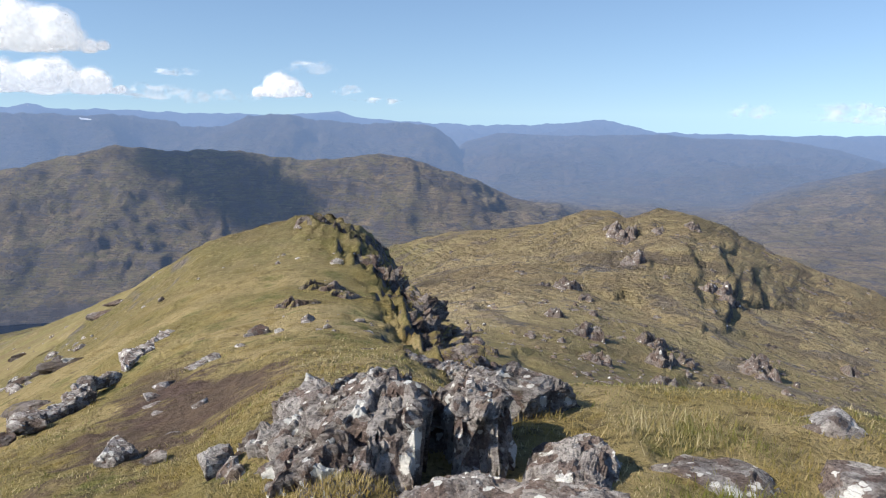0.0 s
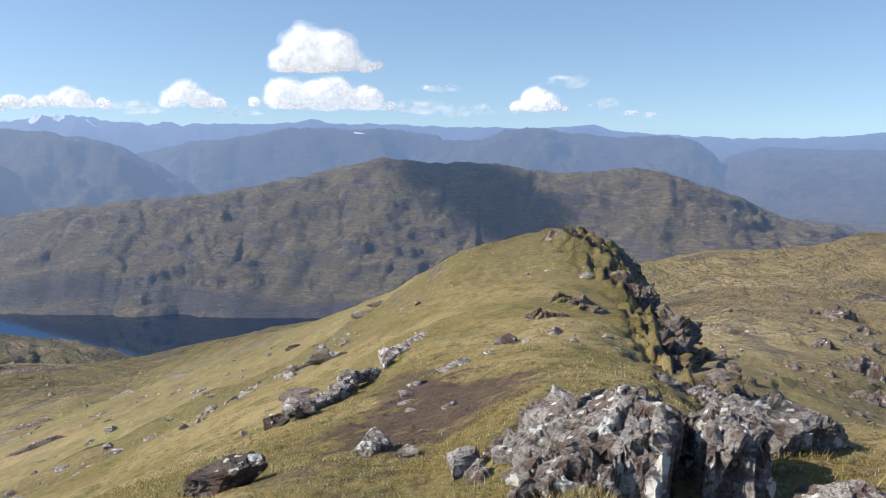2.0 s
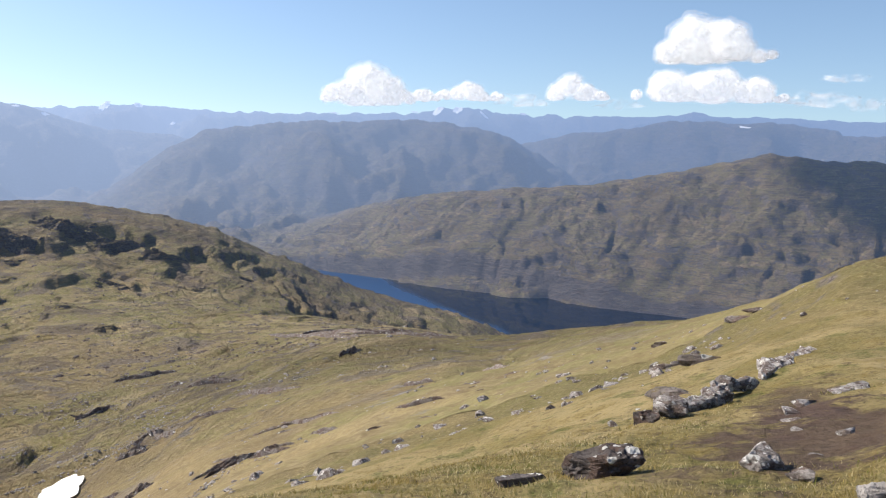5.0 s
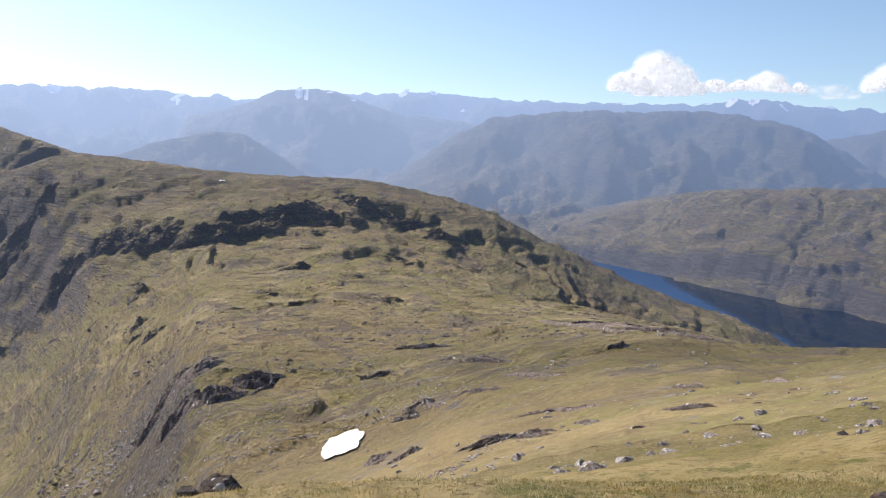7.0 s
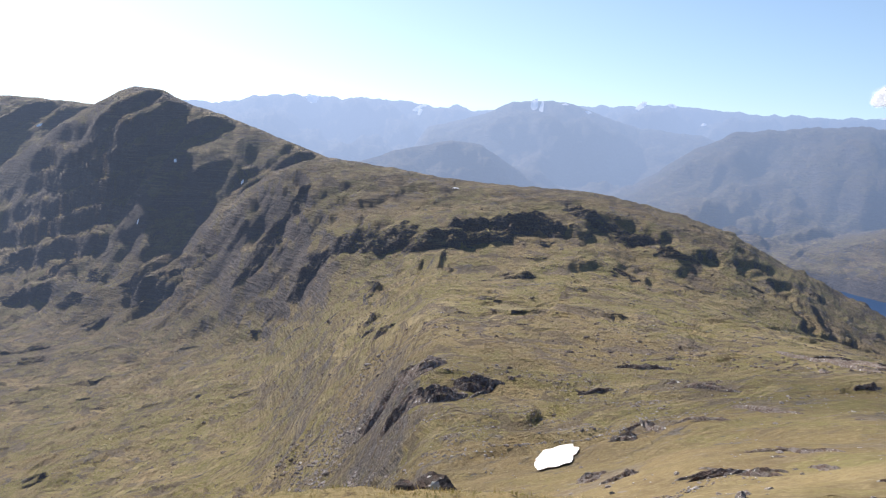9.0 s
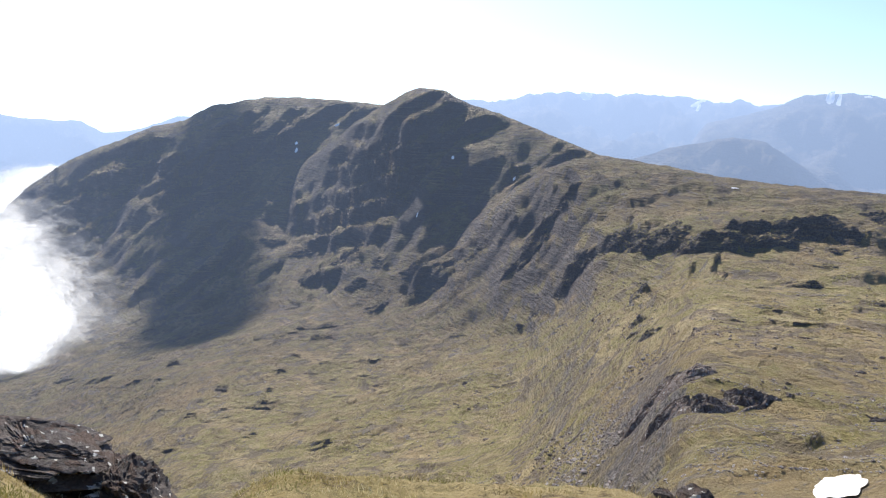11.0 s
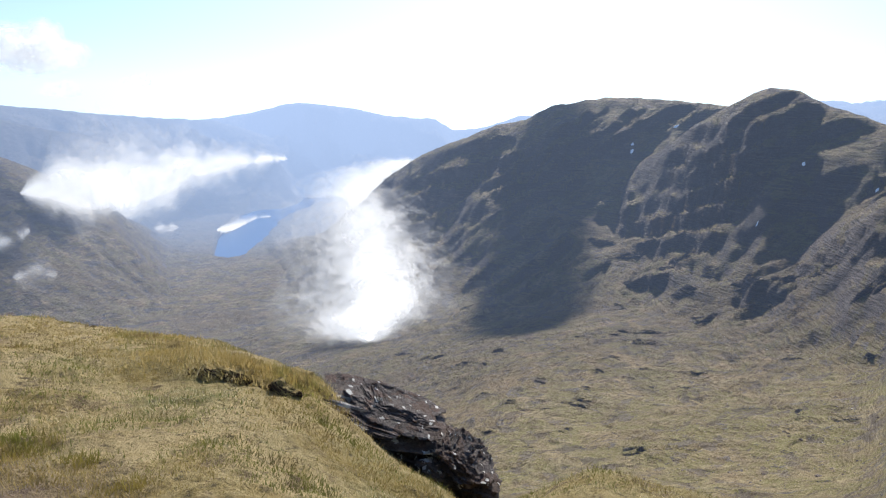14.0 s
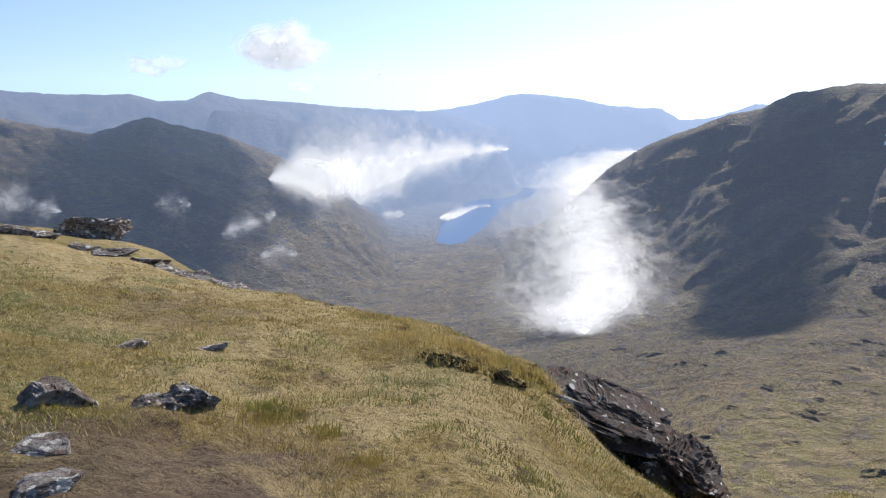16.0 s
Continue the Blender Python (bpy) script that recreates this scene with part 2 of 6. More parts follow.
    open_turf = n.mix(n.math("MULTIPLY", n.step(tussock, 0.50, 0.58), 0.60), open_turf, (0.105, 0.080, 0.036))
    open_turf = n.mix(n.math("MULTIPLY", n.step(tussock, 0.46, 0.38), 0.60), open_turf, (0.400, 0.325, 0.180))
    c = n.mix(n.step(n.range_from_summit(), 14, 42), c, open_turf)
    speck = n.noise(p, 3.2, 7, 0.75)
    bare_rock = n.mix(n.step(speck, 0.35, 0.66), (0.050, 0.042, 0.040), (0.215, 0.190, 0.180))
    steep = n.math("ADD", n.upness(), n.math("MULTIPLY", n.math("SUBTRACT", n.noise(p, 0.9, 6, 0.7), 0.5), 0.30))
    c = n.mix(n.math("MULTIPLY", n.step(n.range_from_summit(), 8.5, 11.0), n.step(steep, 0.84, 0.72)), c, bare_rock)
    h = n.math("ADD", n.math("MULTIPLY", patch, 1.5), n.math("ADD", fine, n.math("MULTIPLY", grain, 3.0)))
    return n.done(c, n.bump(h, 1.0, 0.10))


M_SUMMIT = summit_material()
M_LAND = land_material()


def water_material(name, deep, calm=None):
    """Loch water, ruffled by wind; calm and mirror-like to the right of a line through two places, where there is one.
    The calm side's base colour is also darkened to paint in the hill's reflection.
    """
    n = Nodes(name)
    n.put(n.bsdf.inputs["IOR"], 1.33)
    n.put(n.bsdf.inputs["Specular IOR Level"], 0.5)
    ruffle = 1.0
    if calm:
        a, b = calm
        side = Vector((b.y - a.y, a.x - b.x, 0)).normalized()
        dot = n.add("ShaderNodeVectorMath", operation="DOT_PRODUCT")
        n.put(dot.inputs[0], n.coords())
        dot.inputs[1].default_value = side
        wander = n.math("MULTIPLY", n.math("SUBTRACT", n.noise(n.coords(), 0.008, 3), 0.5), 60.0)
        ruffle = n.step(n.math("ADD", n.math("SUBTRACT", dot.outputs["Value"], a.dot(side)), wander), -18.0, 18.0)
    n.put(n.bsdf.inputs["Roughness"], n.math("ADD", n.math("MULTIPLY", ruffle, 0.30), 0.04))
    waves = n.add("ShaderNodeBump")
    n.put(waves.inputs["Height"], n.noise(n.coords(), 0.25, 3))
    n.put(waves.inputs["Strength"], n.math("ADD", n.math("MULTIPLY", ruffle, 0.10), 0.01))
    n.put(n.bsdf.inputs["Normal"], waves.outputs[0])
    # a weaker share of the haze emission is painted on the water
    paint_haze(n, n.mix(ruffle, tuple(v * 0.25 for v in deep), deep), [(r, v * 0.3) for r, v in HAZE])
    return n.mat


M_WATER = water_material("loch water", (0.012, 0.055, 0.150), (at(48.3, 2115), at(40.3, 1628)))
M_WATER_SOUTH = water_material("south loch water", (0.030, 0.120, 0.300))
snow_nodes = Nodes("old snow")
# the snow carries the same painted haze emission
paint_haze(snow_nodes, snow_nodes.mix(snow_nodes.noise(snow_nodes.coords(), 0.6, 5), (0.80, 0.82, 0.86), (0.92, 0.93, 0.94)), HAZE)
M_SNOW = snow_nodes.mat

# ---------------------------------------------------------------- the lie of the land
GRID = np.random.RandomState(11).rand(4, 256, 256) * 2 * np.pi


def wave(x, y, layer=0):
    """Smooth gradient noise, about -1 to 1."""
    g = GRID[layer]
    xi, yi = np.floor(x).astype(np.int64), np.floor(y).astype(np.int64)
    fx, fy = x - xi, y - yi
    u, v = fx * fx * fx * (fx * (6 * fx - 15) + 10), fy * fy * fy * (fy * (6 * fy - 15) + 10)
    out = 0
    for i, wx in ((0, 1 - u), (1, u)):
        for j, wy in ((0, 1 - v), (1, v)):
            a = g[(xi + i) & 255, (yi + j) & 255]
            out = out + wx * wy * (np.cos(a) * (fx - i) + np.sin(a) * (fy - j))
    return out * 1.5


LATTICE = np.random.RandomState(12).permutation(256)
WAYS = np.random.RandomState(13).normal(size=(256, 3))
WAYS /= np.linalg.norm(WAYS, axis=1)[:, None]


def wave3(p):
    """Smooth solid noise, about -1 to 1."""
    i = np.floor(p).astype(np.int64)
    f = p - i
    w = f * f * f * (f * (6 * f - 15) + 10)
    out = 0
    for a in (0, 1):
        for b in (0, 1):
            for c in (0, 1):
                g = WAYS[LATTICE[(LATTICE[(LATTICE[(i[:, 0] + a) & 255] + i[:, 1] + b) & 255] + i[:, 2] + c) & 255]]
                part_w = (w[:, 0] if a else 1 - w[:, 0]) * (w[:, 1] if b else 1 - w[:, 1]) * (w[:, 2] if c else 1 - w[:, 2])
                out = out + part_w * ((f - (a, b, c)) * g).sum(axis=1)
    return out * 1.6


def fractal(x, y, octaves=5, gain=0.5, layer=0):
    total, size = 0, 1.0
    for k in range(octaves):
        total = total + size * wave(x * 2 ** k + 17.3 * k, y * 2 ** k - 9.1 * k, (layer + k) % 4)
        size *= gain
    return total


def ridged(x, y, octaves=5, layer=0):
    total, size = 0, 1.0
    for k in range(octaves):
        total = total + size * (1 - 2 * np.abs(wave(x * 2 ** k + 5.7 * k, y * 2 ** k + 3.3 * k, (layer + k) % 4)))
        size *= 0.5
    return total


def smooth(x, a, b):
    t = np.clip((x - a) / (b - a), 0, 1)
    return t * t * (3 - 2 * t)


def saw(c):
    """A long rise and a sharp drop, once per unit."""
    f = c - np.floor(c)
    return np.where(f < 0.85, f / 0.85, (1 - f) / 0.15)


# the slopes below the summit: bearing, then the height of the ground at each of these distances
REACH = [3, 6, 8.5, 12, 25, 50, 100, 180, 300, 500, 800, 1300, 2000, 3000, 4900]
SLOPES = []


def slope(az, *heights):
    SLOPES.append((az, heights))


slope(-60, -0.2, -0.8, -1.8, -4, -12, -24, -48, -80, -130, -220, -300, -330, -320, -300, -210)
slope(-30, -0.05, -0.38, -1.1, -3.6, -12, -22, -38, -53, -64, -150, -270, -330, -320, -300, -200)
slope(-20, -0.05, -0.34, -1.1, -3.6, -12, -23, -36, -46, -56, -150, -270, -330, -320, -300, -190)
slope(-10, -0.08, -0.40, -1.2, -3.3, -11, -20, -31, -40, -49, -150, -270, -330, -320, -300, -190)
slope(-3, -0.1, -0.5, -1.4, -2.8, -7.5, -16, -28, -39, -50, -140, -270, -340, -350, -310, -210)
slope(2, -0.1, -0.4, -1.0, -2.0, -4.3, -8.8, -27, -42, -58, -140, -270, -380, -380, -330, -240)
slope(5, -0.1, -0.4, -1.0, -1.9, -3.6, -4.9, -22, -43, -65, -145, -270, -390, -400, -350, -260)
slope(9, -0.1, -0.4, -1.05, -1.9, -3.4, -3.9, -15, -44, -74, -150, -270, -400, -410, -360, -270)
slope(16, -0.1, -0.8, -1.55, -2.25, -4.0, -5.6, -15, -42, -74, -155, -270, -415, -425, -380, -280)
slope(22, -0.1, -0.95, -1.75, -2.6, -5.0, -9.0, -19, -40, -70, -160, -270, -425, -430, -390, -290)
slope(29, -0.15, -1.1, -1.95, -2.9, -6.3, -12.7, -24.4, -41.5, -72, -168, -275, -435, -436, -400, -300)
slope(39.5, -0.2, -1.3, -2.2, -3.6, -8.2, -16.1, -30.5, -51, -80, -165, -280, -440, -438, -400, -300)
slope(45, -0.2, -1.3, -2.35, -3.9, -8.9, -17.6, -32.5, -53, -79, -130, -270, -440, -440, -395, -300)
slope(50, -0.2, -1.3, -2.45, -4.1, -9.5, -19.1, -34.8, -55.5, -80.5, -123, -200, -430, -436, -390, -300)
slope(60, -0.2, -1.3, -2.6, -4.4, -10.5, -21.7, -40.8, -64, -90, -121, -170, -400, -415, -385, -300)
slope(70, -0.2, -1.3, -2.7, -4.6, -11.7, -24.4, -49, -75, -96, -116, -140, -380, -400, -380, -300)
slope(80, -0.2, -1.3, -2.7, -4.8, -12.5, -27, -55, -80.5, -93, -116, -140, -360, -390, -370, -300)
slope(86, -0.2, -1.3, -2.8, -5.0, -14, -32, -62, -100, -138, -158, -170, -360, -390, -370, -300)
slope(92, -0.2, -1.3, -2.9, -5.2, -15, -36, -70, -112, -160, -218, -235, -260, -380, -370, -300)
slope(99.5, -0.2, -1.3, -2.9, -5.4, -16, -38, -74, -118, -168, -232, -262, -280, -400, -380, -330)
slope(110, -0.2, -1.2, -2.8, -5.6, -17, -40, -78, -124, -175, -246, -266, -310, -420, -420, -380)
slope(118, -0.2, -1.6, -3.4, -6.5, -17, -41, -80, -128, -182, -258, -285, -347, -440, -480, -420)
slope(124, -0.2, -1.3, -2.4, -5.4, -17, -42, -82, -132, -190, -270, -315, -375, -455, -520, -470)
slope(130, -0.15, -0.88, -1.38, -3.5, -16, -42, -85, -138, -200, -282, -335, -405, -480, -545, -520)
slope(136, -0.1, -0.66, -1.08, -2.05, -13, -40, -86, -140, -205, -290, -350, -425, -500, -547, -540)
slope(142, -0.1, -0.65, -1.05, -1.75, -10, -38, -86, -142, -210, -295, -360, -435, -505, -535, -500)
slope(148, -0.1, -0.6, -0.95, -1.42, -6, -34, -84, -140, -210, -300, -370, -440, -500, -500, -450)
slope(157, -0.05, -0.45, -0.80, -1.12, -2.9, -24, -78, -136, -210, -305, -380, -440, -480, -450, -400)
slope(166, 0.0, -0.32, -0.58, -0.82, -1.95, -14, -70, -130, -205, -305, -380, -430, -450, -420, -380)
slope(180, 0.0, -0.3, -0.5, -0.75, -1.8, -11, -60, -120, -200, -300, -380, -420, -440, -420, -380)
slope(240, 0.0, -0.3, -0.6, -1.2, -4, -14, -45, -90, -160, -260, -350, -400, -420, -400, -300)
slope(300, -0.2, -0.8, -1.8, -4, -12, -24, -48, -80, -130, -220, -300, -330, -320, -300, -210)

AZ_TABLE, LOG_TABLE = np.arange(-60, 300.01, 0.5), np.arange(0.0, math.log(5000), 0.02)


def blur(a, sigma, axis):
    k = np.exp(-0.5 * (np.arange(-int(3 * sigma) - 1, int(3 * sigma) + 2) / sigma) ** 2)
    k /= k.sum()
    h = len(k) // 2
    pad = [(0, 0), (0, 0)]
    pad[axis] = (h, h)
    return np.apply_along_axis(lambda v: np.convolve(v, k, "valid"), axis, np.pad(a, pad, mode="edge"))


def slope_table():
    logs = np.log(REACH)
    rows = np.array([np.interp(LOG_TABLE, logs, h) for _, h in SLOPES])
    full = np.array([np.interp(AZ_TABLE, [a for a, _ in SLOPES], rows[:, k]) for k in range(rows.shape[1])]).T
    full[:, LOG_TABLE < logs[0]] *= np.exp(LOG_TABLE[LOG_TABLE < logs[0]] - logs[0])[None, :]
    return blur(blur(full, 2.0, 0), 4.0, 1)


TABLE = slope_table()


def base_height(az, r):
    fa = np.clip((az + 60) / 0.5, 0, len(AZ_TABLE) - 1.001)
    fr = np.clip(np.log(np.maximum(r, 1.0)) / 0.02, 0, len(LOG_TABLE) - 1.001)
    ia, ir = fa.astype(int), fr.astype(int)
    u, v = fa - ia, fr - ir
    return (TABLE[ia, ir] * (1 - u) + TABLE[ia + 1, ir] * u) * (1 - v) + (TABLE[ia, ir + 1] * (1 - u) + TABLE[ia + 1, ir + 1] * u) * v


EYE = 1.6


class Ridge:
    """A hill by its crest: bearing, distance, and how many degrees it stands above or below eye level; with the length of its near and far flanks.
    Its flanks are cut by gullies (rills) and broken into ledges (beds) that climb to the right by dip."""

    def __init__(self, name, label, near, far, crest, rough=1.0, rills=0.5, shape=1.0, kind_of="far", cliff=None, slant=0.5, warp=0.05, dip=0.2, step=30.0, beds=0.5, bare=0.0):
        crest = sorted(crest)
        self.name, self.label, self.near, self.far = name, label, near, far
        self.az = np.array([c[0] for c in crest])
        self.r = np.array([c[1] for c in crest])
        self.z = EYE + self.r * np.tan(np.radians([c[2] for c in crest]))
        self.rough, self.rills, self.shape, self.kind_of = rough, rills, shape, kind_of
        self.cliff, self.slant, self.warp = cliff, slant, warp
        self.dip, self.step, self.beds, self.bare = dip, step, beds, bare

    def height(self, az, r, x, y, base, land_now):
        fade = smooth(az, self.az[0] - 2.5, self.az[0]) * (1 - smooth(az, self.az[-1], self.az[-1] + 2.5))
        w0 = np.clip(np.abs(np.interp(az, self.az, self.r) - r) / self.near, 0, 1)
        bend = az + (1 - np.exp(-w0 * 3)) * np.degrees(self.near / self.r.mean()) * self.warp * fractal(x / self.near * 2.2, y / self.near * 2.2, 3, 0.5, 3)
        rc = np.interp(bend, self.az, self.r)
        zc = np.interp(bend, self.az, self.z)
        d = rc - r
        u = np.radians(az) * self.r.mean()
        size = self.near / 6 if self.kind_of != "far" else self.near / 4
        shift = 0.06 * fractal(x / size / 1.6, y / size / 1.6, 4, 0.55, 2) * smooth(np.abs(d) / self.near, 0.0, 0.25)
        hollow = smooth(az, 84, 91) if self.cliff else 0.0
        reach = self.near * (1 + 0.35 * hollow)
        near = np.clip(d / reach + shift, 0, 1)
        far = np.clip(-d / self.far, 0, 1)
        w = np.where(d >= 0, near, far)
        zc = zc + 0.0016 * rc * self.rough * fractal(az * 0.9 + 7, np.full_like(az, rc.mean() * 0.01), 5, 0.55) * (1 - smooth(w, 0.0, 0.2))
        s = (1 - (np.sqrt(w * w + 0.02) - 0.1414) / (math.sqrt(1.02) - 0.1414)) ** (self.shape + 0.9 * hollow)
        if self.cliff:
            table = np.array(self.cliff)
            jag = fractal(u / 150, d / 300, 5, 0.55, 2)
            at_w = np.interp(az, table[:, 0], table[:, 1]) + 0.08 * jag
            drop = 0.6 * np.interp(az, table[:, 0], table[:, 2]) * np.clip(0.85 + 0.7 * fractal(u / 110, d / 160, 4, 0.6, 1), 0, 1.4)
            upper, lower = smooth(w, at_w, at_w + 0.09), smooth(w, at_w + 0.11, at_w + 0.22)
            s = s * (1 - drop) + drop * (1 - 0.6 * upper - 0.4 * lower)
        part_of = s * fade
        full = base + (zc - base) * part_of + (land_now - base) * (1 - smooth(part_of, 0.0, 0.3))
        top = 0.22 if self.kind_of == "far" else 0.10
        body = smooth(w, 0.0, top) * (1 - smooth(w, 0.75, 1.0)) * fade
        rough = ridged(x / size, y / size, 6, 1) * 0.025 + fractal(x / size * 2.3, y / size * 2.3, 6, 0.62, 2) * 0.03
        # narrow gullies that run down the flank, each in its own stretch
        gap = size * 2.0
        groove = (u + self.slant * d) / gap + 0.22 * fractal(x / gap, y / gap, 4, 0.5)
        cut = smooth(1 - np.abs(wave(groove, d / gap / 6, 3)) * 6.0, 0.0, 1.0) + 0.6 * smooth(1 - np.abs(wave(groove * 2.1 + 11, d / gap / 3, 1)) * 4.5, 0.0, 1.0)
        rough = rough - self.rills * 0.13 * cut * smooth(fractal(x / size / 2, y / size / 2, 2, 0.5, 2), -0.3, 0.3)
        rough = rough * self.rough * size
        if self.kind_of == "far":
            rough = rough + 0.20 * (zc - base) * fractal(x / self.near * 2.0, y / self.near * 2.0, 4, 0.5, 0) - 0.05 * (zc - base) * ridged(x / self.near * 3.1, y / self.near * 3.1, 4, 1)
        # ledges along the beds: flat treads and steep faces, in patches
        patch = smooth(fractal(x / size / 2.2, y / size / 2.2, 4, 0.55, 0) + self.bare, -0.12, 0.30)
        for step, share, layer in ((self.step, 0.75, 1), (self.step * 0.4, 0.7, 2)):
            bend = size * 2.5 if layer == 1 else size * 1.2
            bed = (full + self.dip * u) / step + 0.7 * fractal(x / bend, y / bend, 3, 0.42, layer) + 0.02 * fractal(x / bend * 9, y / bend * 9, 2, 0.5, layer)
            rough = rough + self.beds * share * step * patch * (saw(-bed) - 0.5)
        tall = full + body * rough
        tall = np.where(w < 0.35, np.minimum(tall, np.maximum(full, full + 0.6 * (zc - full))), tall)
        return np.where((part_of * (zc - base) > 0.5), tall, -9999.0)


